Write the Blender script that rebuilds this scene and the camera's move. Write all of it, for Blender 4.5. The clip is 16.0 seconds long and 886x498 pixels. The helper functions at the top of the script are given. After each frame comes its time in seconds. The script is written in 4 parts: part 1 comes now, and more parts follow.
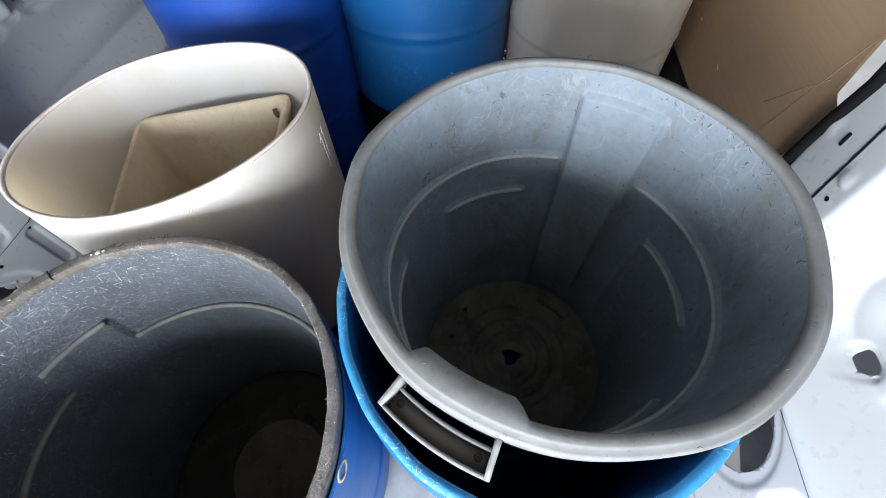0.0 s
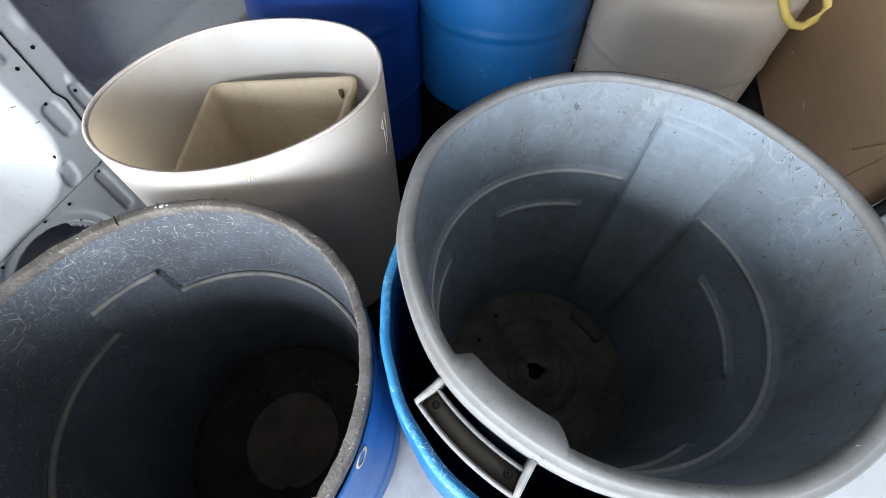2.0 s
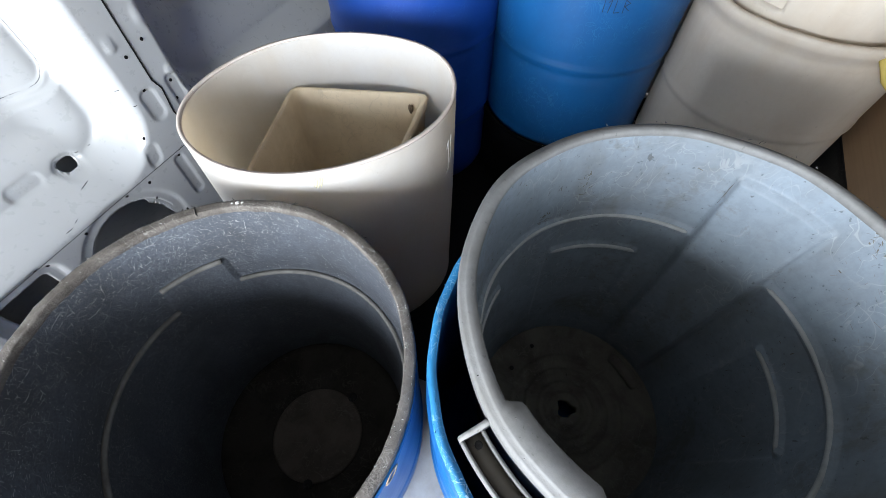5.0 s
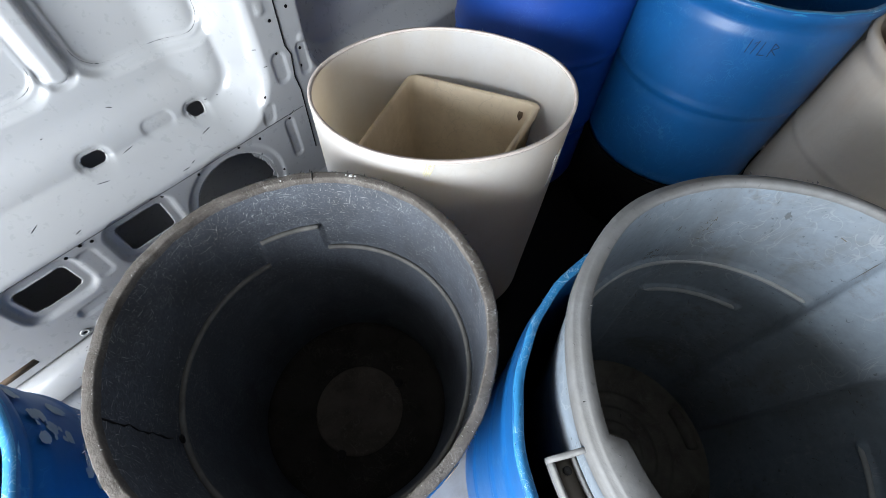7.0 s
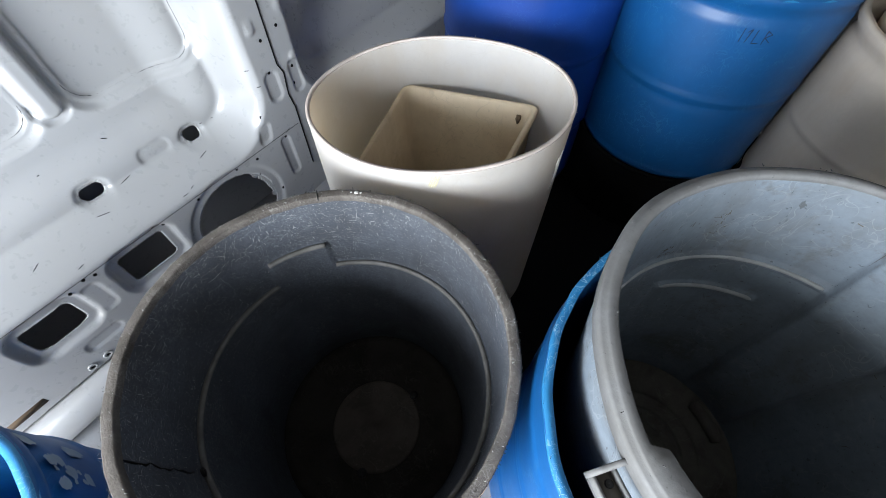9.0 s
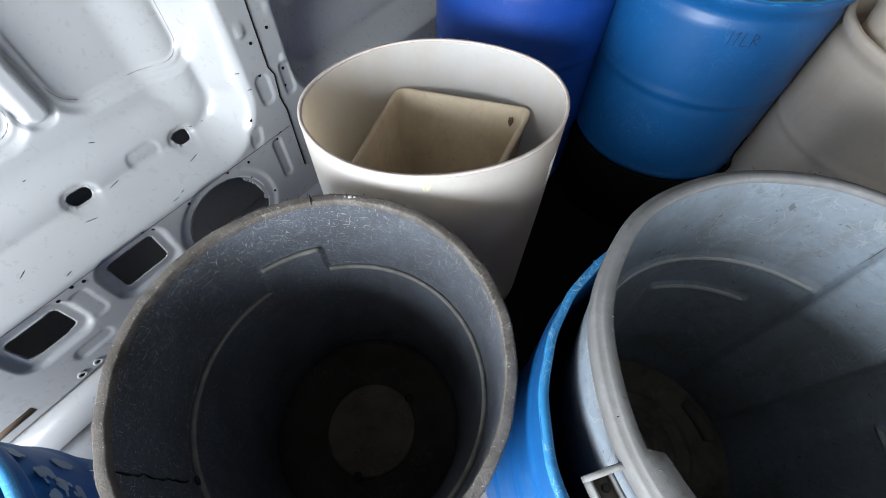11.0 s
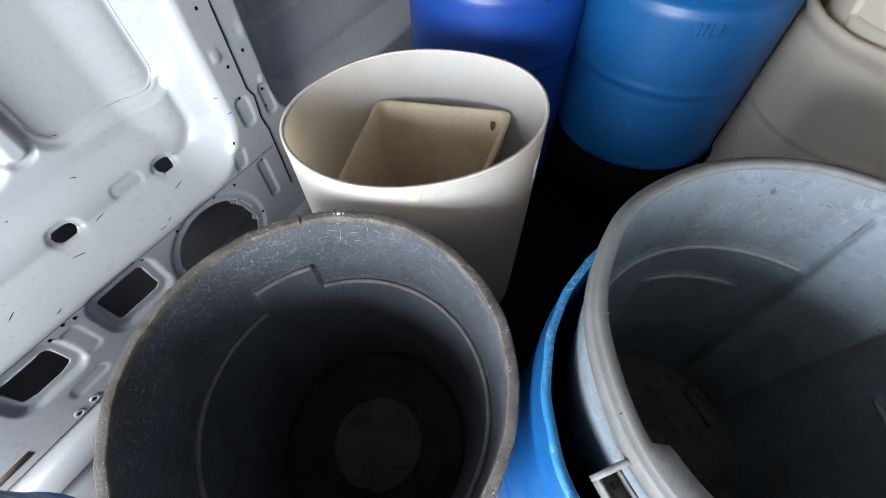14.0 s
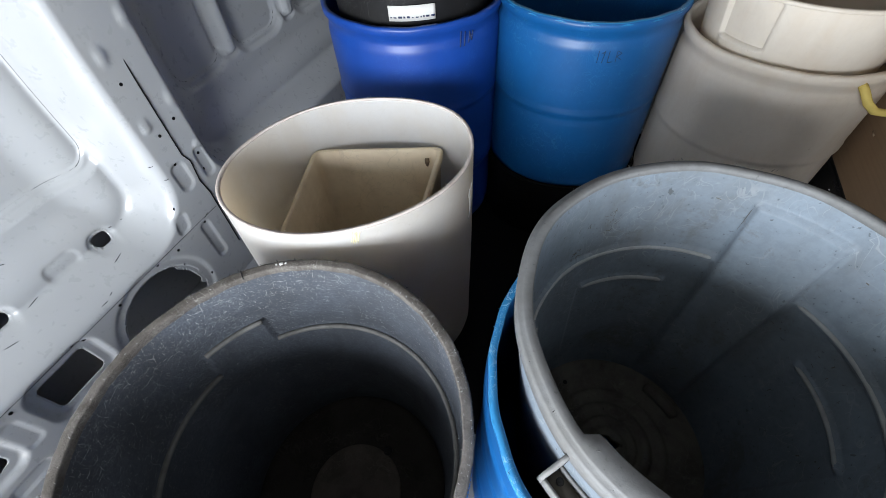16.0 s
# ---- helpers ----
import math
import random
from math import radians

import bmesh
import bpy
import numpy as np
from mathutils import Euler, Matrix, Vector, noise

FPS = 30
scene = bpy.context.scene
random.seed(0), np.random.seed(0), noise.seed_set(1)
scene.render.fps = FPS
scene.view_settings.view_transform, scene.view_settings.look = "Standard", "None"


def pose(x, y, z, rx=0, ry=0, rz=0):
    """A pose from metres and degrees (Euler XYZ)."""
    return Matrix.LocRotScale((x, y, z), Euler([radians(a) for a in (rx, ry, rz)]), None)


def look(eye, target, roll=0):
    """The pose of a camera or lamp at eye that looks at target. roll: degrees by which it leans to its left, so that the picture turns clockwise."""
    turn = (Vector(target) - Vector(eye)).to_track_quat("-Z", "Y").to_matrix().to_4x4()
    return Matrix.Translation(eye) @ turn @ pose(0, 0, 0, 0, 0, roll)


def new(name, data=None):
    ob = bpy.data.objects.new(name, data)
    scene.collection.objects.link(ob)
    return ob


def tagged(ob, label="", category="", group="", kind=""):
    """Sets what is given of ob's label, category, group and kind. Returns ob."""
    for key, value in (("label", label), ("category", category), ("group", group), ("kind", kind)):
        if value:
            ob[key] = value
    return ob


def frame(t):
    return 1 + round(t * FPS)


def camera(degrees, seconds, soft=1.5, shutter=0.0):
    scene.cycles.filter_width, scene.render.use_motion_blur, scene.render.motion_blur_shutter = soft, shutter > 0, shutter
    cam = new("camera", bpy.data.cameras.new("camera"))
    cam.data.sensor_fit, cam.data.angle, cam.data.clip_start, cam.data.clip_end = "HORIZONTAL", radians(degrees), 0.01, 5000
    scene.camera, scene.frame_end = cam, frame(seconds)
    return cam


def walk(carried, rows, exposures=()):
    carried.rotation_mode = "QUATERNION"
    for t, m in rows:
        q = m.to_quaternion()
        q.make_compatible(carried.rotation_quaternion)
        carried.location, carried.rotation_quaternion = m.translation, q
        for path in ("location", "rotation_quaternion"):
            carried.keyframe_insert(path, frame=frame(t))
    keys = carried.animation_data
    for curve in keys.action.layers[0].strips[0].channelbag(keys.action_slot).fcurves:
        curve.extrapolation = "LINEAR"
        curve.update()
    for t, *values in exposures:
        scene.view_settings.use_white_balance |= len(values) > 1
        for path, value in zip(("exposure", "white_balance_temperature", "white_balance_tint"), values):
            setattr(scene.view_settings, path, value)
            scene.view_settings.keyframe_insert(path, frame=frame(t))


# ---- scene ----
cam = camera(94.23, 16.0, soft=0.8)
EXPOSURES = [(0.0, 0.27), (3.0, 0.28), (5.5, 0.14), (7.0, -0.1), (9.0, -0.12), (14.5, -0.12), (16.0, -0.17)]
ROWS = [
    (0.0, 0.1147, 0.1930, 1.2794, 32.95, 1.49, 6.07),
    (0.5, 0.1048, 0.1995, 1.2770, 33.04, 0.67, 8.29),
    (1.0, 0.0912, 0.2059, 1.2761, 32.98, -0.24, 11.99),
    (1.5, 0.0822, 0.2013, 1.2746, 32.78, -0.21, 14.74),
    (2.0, 0.0800, 0.1963, 1.2773, 32.64, -0.03, 15.65),
    (2.5, 0.0620, 0.2023, 1.2889, 32.80, -0.54, 17.85),
    (3.0, 0.0498, 0.2134, 1.2944, 32.83, -0.88, 20.68),
    (5.5, 0.0321, 0.2012, 1.3072, 33.68, -1.01, 27.71),
    (6.0, 0.0036, 0.1863, 1.3076, 33.67, -2.62, 33.81),
    (6.5, -0.0241, 0.1714, 1.3042, 33.60, -3.07, 38.24),
    (7.0, -0.0387, 0.1604, 1.3054, 33.51, -2.04, 38.69),
    (7.5, -0.0465, 0.1563, 1.3068, 33.59, -1.23, 38.01),
    (8.0, -0.0517, 0.1579, 1.3038, 33.77, -0.50, 36.72),
    (8.5, -0.0608, 0.1565, 1.3080, 34.02, -0.14, 35.61),
    (9.0, -0.0697, 0.1582, 1.3062, 34.08, -0.17, 35.21),
    (11.5, -0.0761, 0.1637, 1.3101, 34.17, -0.60, 33.51),
    (12.0, -0.0751, 0.1676, 1.3085, 34.32, -0.11, 32.52),
    (12.5, -0.0801, 0.1685, 1.3014, 34.27, 0.31, 31.78),
    (13.0, -0.0764, 0.1680, 1.3092, 34.36, 0.77, 30.72),
    (13.5, -0.0769, 0.1672, 1.3158, 34.65, 1.00, 30.08),
    (14.0, -0.0773, 0.1651, 1.3162, 34.80, 0.94, 29.97),
    (14.5, -0.0718, 0.1589, 1.3165, 35.02, 0.88, 30.06),
    (15.0, -0.0579, 0.1621, 1.3200, 35.77, 1.29, 28.64),
    (15.5, -0.0304, 0.1642, 1.3349, 37.74, 2.20, 23.89),
    (16.0, -0.0214, 0.1646, 1.3377, 39.43, 2.11, 20.99),
]
walk(cam, [(t, pose(x, y, z, rx, ry, rz)) for t, x, y, z, rx, ry, rz in ROWS], EXPOSURES)

# ---- light ----
world = bpy.data.worlds.new("world")
scene.world = world
world.use_nodes = True
wt = world.node_tree
sky = wt.nodes.new("ShaderNodeTexSky")
sky.sky_type, sky.sun_disc = "NISHITA", False
sky.sun_elevation, sky.sun_rotation = radians(49), radians(13)
wt.links.new(sky.outputs[0], wt.nodes["Background"].inputs[0])
wt.nodes["Background"].inputs[1].default_value = 0.15

sun_data = bpy.data.lights.new("sun", "SUN")
sun_data.energy, sun_data.angle, sun_data.color = 3.0, radians(0.6), (1.0, 0.95, 0.88)
sun = new("sun", sun_data)
sun.matrix_world = look((1.2, 5, 6), (0, 0, 0))

# daylight through the open rear doors: sky in the upper part of the opening, sunlit pale ground in the lower part
def opening_light(name, x, z, w, h, energy, color, pitch):
    d = bpy.data.lights.new(name, "AREA")
    d.shape, d.size, d.size_y, d.energy, d.color = "RECTANGLE", w, h, energy, color
    d.spread = radians(175)
    ob = new(name, d)
    ob.matrix_world = look((x, -1.36, z), (x + 0.25, 0.64, z + 2.0 * math.tan(radians(pitch))))
    return ob


opening_light("rear_sky", -0.20, 1.20, 1.4, 0.80, 122.0, (0.88, 0.938, 1.0), -12)
opening_light("rear_daylight", -0.66, 0.44, 0.9, 0.82, 14.0, (1.0, 0.945, 0.88), 4)


# ---- materials ----
def material(name):
    m = bpy.data.materials.new(name)
    m.use_nodes = True
    return m, m.node_tree, m.node_tree.nodes["Principled BSDF"]


def mixc(nt, fac, a, b):
    n = nt.nodes.new("ShaderNodeMix")
    n.data_type = "RGBA"
    for sock, v in ((0, fac), (6, a), (7, b)):
        if isinstance(v, bpy.types.NodeSocket):
            nt.links.new(v, n.inputs[sock])
        else:
            n.inputs[sock].default_value = v if sock == 0 else (*v[:3], 1)
    return n.outputs[2]


def ramp(nt, value, lo, hi):
    n = nt.nodes.new("ShaderNodeMapRange")
    n.interpolation_type = "SMOOTHSTEP"
    nt.links.new(value, n.inputs[0])
    n.inputs[1].default_value, n.inputs[2].default_value = lo, hi
    return n.outputs[0]


def maths(nt, op, a, b=0.0):
    n = nt.nodes.new("ShaderNodeMath")
    n.operation = op
    for i, v in enumerate((a, b)):
        if isinstance(v, bpy.types.NodeSocket):
            nt.links.new(v, n.inputs[i])
        else:
            n.inputs[i].default_value = v
    return n.outputs[0]


def noise_tex(nt, scale, detail=4.0, rough=0.6, distortion=0.0, stretch=(1, 1, 1)):
    co = nt.nodes.new("ShaderNodeTexCoord")
    mp = nt.nodes.new("ShaderNodeMapping")
    mp.inputs[3].default_value = stretch
    nt.links.new(co.outputs["Object"], mp.inputs[0])
    n = nt.nodes.new("ShaderNodeTexNoise")
    nt.links.new(mp.outputs[0], n.inputs["Vector"])
    n.inputs["Scale"].default_value, n.inputs["Detail"].default_value = scale, detail
    n.inputs["Roughness"].default_value, n.inputs["Distortion"].default_value = rough, distortion
    return n.outputs["Fac"]


def lines(nt, scale, width, stretch=(1, 1, 1), distortion=0.6):
    """Thin winding lines: scratches and hairs on worn plastic."""
    n = noise_tex(nt, scale, 1.5, 0.5, distortion, stretch)
    d = maths(nt, "ABSOLUTE", maths(nt, "SUBTRACT", n, 0.5))
    return maths(nt, "SUBTRACT", 1.0, ramp(nt, d, width * 0.4, width))


def plastic(name, color, dirt, rough=0.45, dirt_amount=0.5, scratch=None, scratch_amount=0.0, bump=0.1, dirt_scale=5.0, scratch_scale=22.0, glow_through=0.0, spots=0.0, grain=0.12, blotch=0.0, spec=0.5, fine_scale=60.0, glow_color=None):
    m, nt, b = material(name)
    big = noise_tex(nt, dirt_scale, 6, 0.65, 0.4)
    fine = noise_tex(nt, fine_scale, 5, 0.7)
    b.inputs["Specular IOR Level"].default_value = spec
    streak = noise_tex(nt, 14, 4, 0.6, 0.2, (1, 1, 0.15))
    f = maths(nt, "MULTIPLY", ramp(nt, maths(nt, "ADD", maths(nt, "MULTIPLY", big, 0.7), maths(nt, "MULTIPLY", streak, 0.3)), 0.38, 0.68), dirt_amount)
    col = mixc(nt, f, color, dirt)
    col = mixc(nt, maths(nt, "MULTIPLY", ramp(nt, fine, 0.38, 0.66), grain), col, tuple(c * 0.6 for c in color))
    h = fine
    if scratch_amount:
        mask = ramp(nt, noise_tex(nt, 9, 3), 0.42, 0.62)
        s1 = lines(nt, scratch_scale, 0.012)
        s2 = lines(nt, scratch_scale * 1.7, 0.014, (1, 1.3, 0.6), 1.2)
        s = maths(nt, "MULTIPLY", maths(nt, "MAXIMUM", s1, s2), maths(nt, "MULTIPLY", mask, scratch_amount))
        col = mixc(nt, s, col, scratch)
    if spots:
        sp = ramp(nt, noise_tex(nt, 34, 3, 0.7, 0.8, (1, 1, 0.6)), 0.69, 0.74)
        col = mixc(nt, maths(nt, "MULTIPLY", sp, spots), col, tuple(c * 0.35 for c in dirt))
    if blotch:
        bl = ramp(nt, maths(nt, "ADD", maths(nt, "MULTIPLY", noise_tex(nt, 7, 6, 0.7, 1.2, (1, 1, 0.7)), 0.75), maths(nt, "MULTIPLY", noise_tex(nt, 70, 3, 0.7), 0.25)), 0.52, 0.64)
        col = mixc(nt, maths(nt, "MULTIPLY", bl, blotch), col, dirt)
        tiny = ramp(nt, noise_tex(nt, 120, 2, 0.6), 0.68, 0.73)
        col = mixc(nt, maths(nt, "MULTIPLY", tiny, blotch), col, tuple(c * 0.3 for c in dirt))
    nt.links.new(col, b.inputs["Base Color"])
    nt.links.new(maths(nt, "ADD", rough - 0.1, maths(nt, "MULTIPLY", big, 0.25)), b.inputs["Roughness"])
    bp = nt.nodes.new("ShaderNodeBump")
    bp.inputs["Strength"].default_value, bp.inputs["Distance"].default_value = bump, 0.002
    nt.links.new(h, bp.inputs["Height"])
    nt.links.new(bp.outputs[0], b.inputs["Normal"])
    if glow_through:
        tr = nt.nodes.new("ShaderNodeBsdfTranslucent")
        mx = nt.nodes.new("ShaderNodeMixShader")
        mx.inputs[0].default_value = glow_through
        nt.links.new(col if glow_color is None else mixc(nt, 0.75, col, glow_color), tr.inputs[0])
        nt.links.new(b.outputs[0], mx.inputs[1])
        nt.links.new(tr.outputs[0], mx.inputs[2])
        nt.links.new(mx.outputs[0], nt.nodes["Material Output"].inputs[0])
    return m


GREY = plastic("grey_plastic", (0.208, 0.25, 0.296), (0.115, 0.108, 0.095), 0.55, 0.6, (0.42, 0.43, 0.43), 0.25, bump=0.2, dirt_scale=4.0, scratch_scale=16.0, spots=0.55, grain=0.3, blotch=0.45, spec=0.35)
GREY_WORN_LIT = plastic("worn_lit_grey_rib", (0.36, 0.37, 0.37), (0.23, 0.23, 0.215), 0.6, 0.5, bump=0.3, dirt_scale=16.0, grain=0.35)
# Dirt, over a base darkened for the shade at the can's bottom.
GREY_DIRT_SHADE = plastic("dirty_shaded_grey_plastic", (0.16, 0.148, 0.125), (0.045, 0.040, 0.034), 0.7, 0.85, (0.3, 0.29, 0.26), 0.2, 0.4, 9.0, 20.0, spots=0.6)
TAUPE = plastic("dirty_taupe_plastic", (0.11, 0.096, 0.08), (0.07, 0.06, 0.048), 0.6, 0.6)
# Rim grey is set darker than the wall for shade from behind.
GREY_RIM = plastic("grey_plastic_rim", (0.188, 0.19, 0.192), (0.12, 0.115, 0.104), 0.6, 0.5, bump=0.3, dirt_scale=14.0, grain=0.3, blotch=0.3, spec=0.3)
DARK = plastic("charcoal_plastic", (0.096, 0.108, 0.130), (0.038, 0.037, 0.036), 0.62, 0.7, (0.34, 0.35, 0.36), 0.22, bump=0.6, dirt_scale=6.0, scratch_scale=46.0, grain=0.85, fine_scale=170.0, spec=0.35)
# Grime, darkened further for the shade deep inside the can.
DARK_FLOOR = plastic("grimy_shaded_charcoal_plastic", (0.040, 0.037, 0.033), (0.018, 0.016, 0.014), 0.85, 0.8, (0.12, 0.115, 0.10), 0.3, bump=0.5, dirt_scale=8.0, spec=0.15, blotch=0.4)
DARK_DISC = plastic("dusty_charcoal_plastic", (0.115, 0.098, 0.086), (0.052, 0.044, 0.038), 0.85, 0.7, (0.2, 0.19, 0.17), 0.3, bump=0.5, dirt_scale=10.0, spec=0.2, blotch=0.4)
DARK_WORN_LIT = plastic("worn_lit_charcoal_ledge", (0.19, 0.185, 0.175), (0.09, 0.085, 0.08), 0.75, 0.6, bump=0.4, dirt_scale=22.0, grain=0.5, spec=0.25)
DARK_RIM = plastic("charcoal_plastic_rim", (0.165, 0.148, 0.134), (0.06, 0.052, 0.044), 0.85, 0.85, (0.38, 0.37, 0.35), 0.35, 0.9, 26.0, 45.0, grain=0.6, fine_scale=220.0, blotch=0.5, spec=0.2)
BLUE = plastic("blue_drum_plastic", (0.006, 0.098, 0.30), (0.006, 0.072, 0.22), 0.38, 0.5, (0.12, 0.35, 0.6), 0.15, 0.08)
BLUE_DEEP = plastic("deep_blue_drum_plastic", (0.008, 0.058, 0.32), (0.008, 0.042, 0.22), 0.36, 0.5, (0.1, 0.25, 0.6), 0.12, 0.08)
BLUE_EDGE = plastic("sawn_blue_edge", (0.02, 0.21, 0.46), (0.015, 0.15, 0.36), 0.55, 0.5, (0.45, 0.65, 0.8), 0.7, 0.5, 9.0, 40.0)
WHITE = plastic("white_drum_plastic", (0.82, 0.755, 0.665), (0.64, 0.51, 0.37), 0.45, 0.6, (0.4, 0.36, 0.3), 0.05, 0.08, 2.0, 12.0, spots=0.2, glow_through=0.28, grain=0.05)
TUB_WHITE = plastic("scuffed_white_plastic", (0.81, 0.82, 0.835), (0.68, 0.60, 0.49), 0.42, 0.4, (0.45, 0.41, 0.36), 0.08, 0.1, 3.0, 13.0, spots=0.3, glow_through=0.50, grain=0.06, glow_color=(0.93, 0.80, 0.60))
TAN_EDGE = plastic("sawn_tan_edge", (0.70, 0.62, 0.57), (0.52, 0.41, 0.35), 0.7, 0.6, bump=0.4, dirt_scale=20.0)
CREAM = plastic("stained_cream_plastic", (0.70, 0.585, 0.42), (0.46, 0.34, 0.215), 0.5, 0.6, (0.3, 0.25, 0.18), 0.2, 0.12, 4.0, 16.0, spots=0.3, glow_through=0.12, grain=0.08)
BLACK = plastic("black_plastic", (0.010, 0.010, 0.011), (0.018, 0.017, 0.016), 0.5, 0.5, (0.2, 0.2, 0.2), 0.2, 0.2, spec=0.3)
YELLOW = plastic("yellow_rope", (0.62, 0.47, 0.12), (0.4, 0.3, 0.1), 0.7, 0.5, bump=0.5)
PAPER = plastic("paper_label", (0.72, 0.71, 0.68), (0.5, 0.48, 0.44), 0.6, 0.4)
PAPER_BROWN = plastic("torn_card", (0.45, 0.33, 0.22), (0.3, 0.2, 0.13), 0.9, 0.4)
INK = plastic("marker_ink", (0.02, 0.03, 0.08), (0.03, 0.04, 0.09), 0.6, 0.2)
DEEP_BLACK = plastic("deep_black", (0.004, 0.004, 0.0045), (0.008, 0.008, 0.008), 0.8, 0.4, spec=0.12)
YELLOW_INK = plastic("yellow_crayon", (0.80, 0.72, 0.40), (0.78, 0.74, 0.6), 0.7, 0.6)
SCUFF = plastic("old_label_residue", (0.36, 0.41, 0.43), (0.14, 0.24, 0.36), 0.7, 0.6)


def van_paint():
    m, nt, b = material("white_van_paint")
    big = noise_tex(nt, 2.2, 5)
    fine = noise_tex(nt, 45, 4)
    col = mixc(nt, maths(nt, "MULTIPLY", ramp(nt, big, 0.4, 0.7), 0.25), (0.42, 0.43, 0.442), (0.375, 0.37, 0.36))
    grime = ramp(nt, noise_tex(nt, 18, 5, 0.7, 0.5), 0.66, 0.78)
    col = mixc(nt, maths(nt, "MULTIPLY", grime, 0.15), col, (0.42, 0.40, 0.37))
    nt.links.new(col, b.inputs["Base Color"])
    nt.links.new(maths(nt, "ADD", 0.22, maths(nt, "MULTIPLY", fine, 0.14)), b.inputs["Roughness"])
    b.inputs["Coat Weight"].default_value, b.inputs["Coat Roughness"].default_value = 0.6, 0.10
    bp = nt.nodes.new("ShaderNodeBump")
    bp.inputs["Strength"].default_value, bp.inputs["Distance"].default_value = 0.05, 0.002
    nt.links.new(noise_tex(nt, 12, 3), bp.inputs["Height"])
    nt.links.new(bp.outputs[0], b.inputs["Normal"])
    return m


def cardboard():
    m, nt, b = material("brown_cardboard")
    big = noise_tex(nt, 3, 5)
    flute = noise_tex(nt, 3, 2, 0.5, 0, (1, 1, 45))
    col = mixc(nt, ramp(nt, big, 0.35, 0.7), (0.33, 0.215, 0.125), (0.27, 0.175, 0.10))
    col = mixc(nt, maths(nt, "MULTIPLY", ramp(nt, flute, 0.4, 0.65), 0.14), col, (0.2, 0.13, 0.08))
    nt.links.new(col, b.inputs["Base Color"])
    b.inputs["Roughness"].default_value = 0.85
    bp = nt.nodes.new("ShaderNodeBump")
    bp.inputs["Strength"].default_value, bp.inputs["Distance"].default_value = 0.25, 0.002
    nt.links.new(flute, bp.inputs["Height"])
    nt.links.new(bp.outputs[0], b.inputs["Normal"])
    return m


def ground_mat():
    m, nt, b = material("concrete")
    col = mixc(nt, ramp(nt, noise_tex(nt, 1.5, 8, 0.7), 0.3, 0.7), (0.34, 0.33, 0.31), (0.46, 0.45, 0.42))
    nt.links.new(col, b.inputs["Base Color"])
    b.inputs["Roughness"].default_value = 0.9
    return m


PAINT, CARD, CONCRETE = van_paint(), cardboard(), ground_mat()
BOUNCE_GREY = plastic("bounce_grey", (0.17, 0.165, 0.155), (0.13, 0.126, 0.12), 0.9, 0.5)
RUST = plastic("rusty_brown", (0.16, 0.11, 0.07), (0.07, 0.05, 0.035), 0.8, 0.7)
HAIR = plastic("plastic_fuzz", (0.24, 0.245, 0.25), (0.13, 0.132, 0.135), 0.7, 0.5)
HAIR_PALE = plastic("pale_plastic_fuzz", (0.55, 0.55, 0.54), (0.34, 0.34, 0.34), 0.7, 0.5)
SMUDGE = plastic("dark_smudge", (0.10, 0.09, 0.075), (0.16, 0.15, 0.13), 0.8, 0.6)
FLOOR = plastic("grey_floor_paint", (0.30, 0.315, 0.34), (0.17, 0.165, 0.16), 0.5, 0.7, (0.15, 0.15, 0.15), 0.3, 0.15)


# ---- mesh helpers ----
def part(name, bm, mat, parent=None, label="", smooth=True):
    me = bpy.data.meshes.new(name)
    bm.to_mesh(me)
    bm.free()
    me.materials.append(mat)
    if smooth:
        for p in me.polygons:
            p.use_smooth = True
    ob = new(name, me)
    if parent is not None:
        ob.parent = parent
    if label:
        ob["label"] = label
    return ob


def thing(name, at, label, category, group="", rz=0.0, tilt=(0, 0), height=0.0):
    """An empty at a thing's base. tilt: degrees about x and y by which it leans, turned round the middle of its top."""
    e = new(name)
    e.matrix_world = pose(at[0], at[1], at[2] + height, tilt[0], tilt[1], rz) @ pose(0, 0, -height)
    e.empty_display_size = 0.05
    return tagged(e, label, category, group)


def step(a, b, x):
    t = min(1.0, max(0.0, (x - a) / (b - a)))
    return t * t * (3 - 2 * t)


def lathe(profile, n=96, fn=None, closed=True):
    """Turns a profile of (r, z) round the z axis; fn(angle, r, z, i) may move each point, and returns x, y, z."""
    bm = bmesh.new()
    rings = []
    for i, (r, z) in enumerate(profile):
        ring = []
        for k in range(n):
            a = 2 * math.pi * k / n
            p = fn(a, r, z, i) if fn else (r * math.cos(a), r * math.sin(a), z)
            ring.append(bm.verts.new(p))
        rings.append(ring)
    m = len(rings)
    for i in range(m if closed else m - 1):
        a, b = rings[i], rings[(i + 1) % m]
        for k in range(n):
            bm.faces.new((a[k], a[(k + 1) % n], b[(k + 1) % n], b[k]))
    bmesh.ops.recalc_face_normals(bm, faces=bm.faces)
    return bm


def box_bm(x0, x1, y0, y1, z0, z1, bevel=0.004):
    bm = bmesh.new()
    bmesh.ops.create_cube(bm, size=1.0)
    for v in bm.verts:
        v.co = ((x0 + x1) / 2 + v.co.x * (x1 - x0), (y0 + y1) / 2 + v.co.y * (y1 - y0), (z0 + z1) / 2 + v.co.z * (z1 - z0))
    if bevel:
        bmesh.ops.bevel(bm, geom=bm.edges[:], offset=bevel, segments=2, affect="EDGES")
    return bm


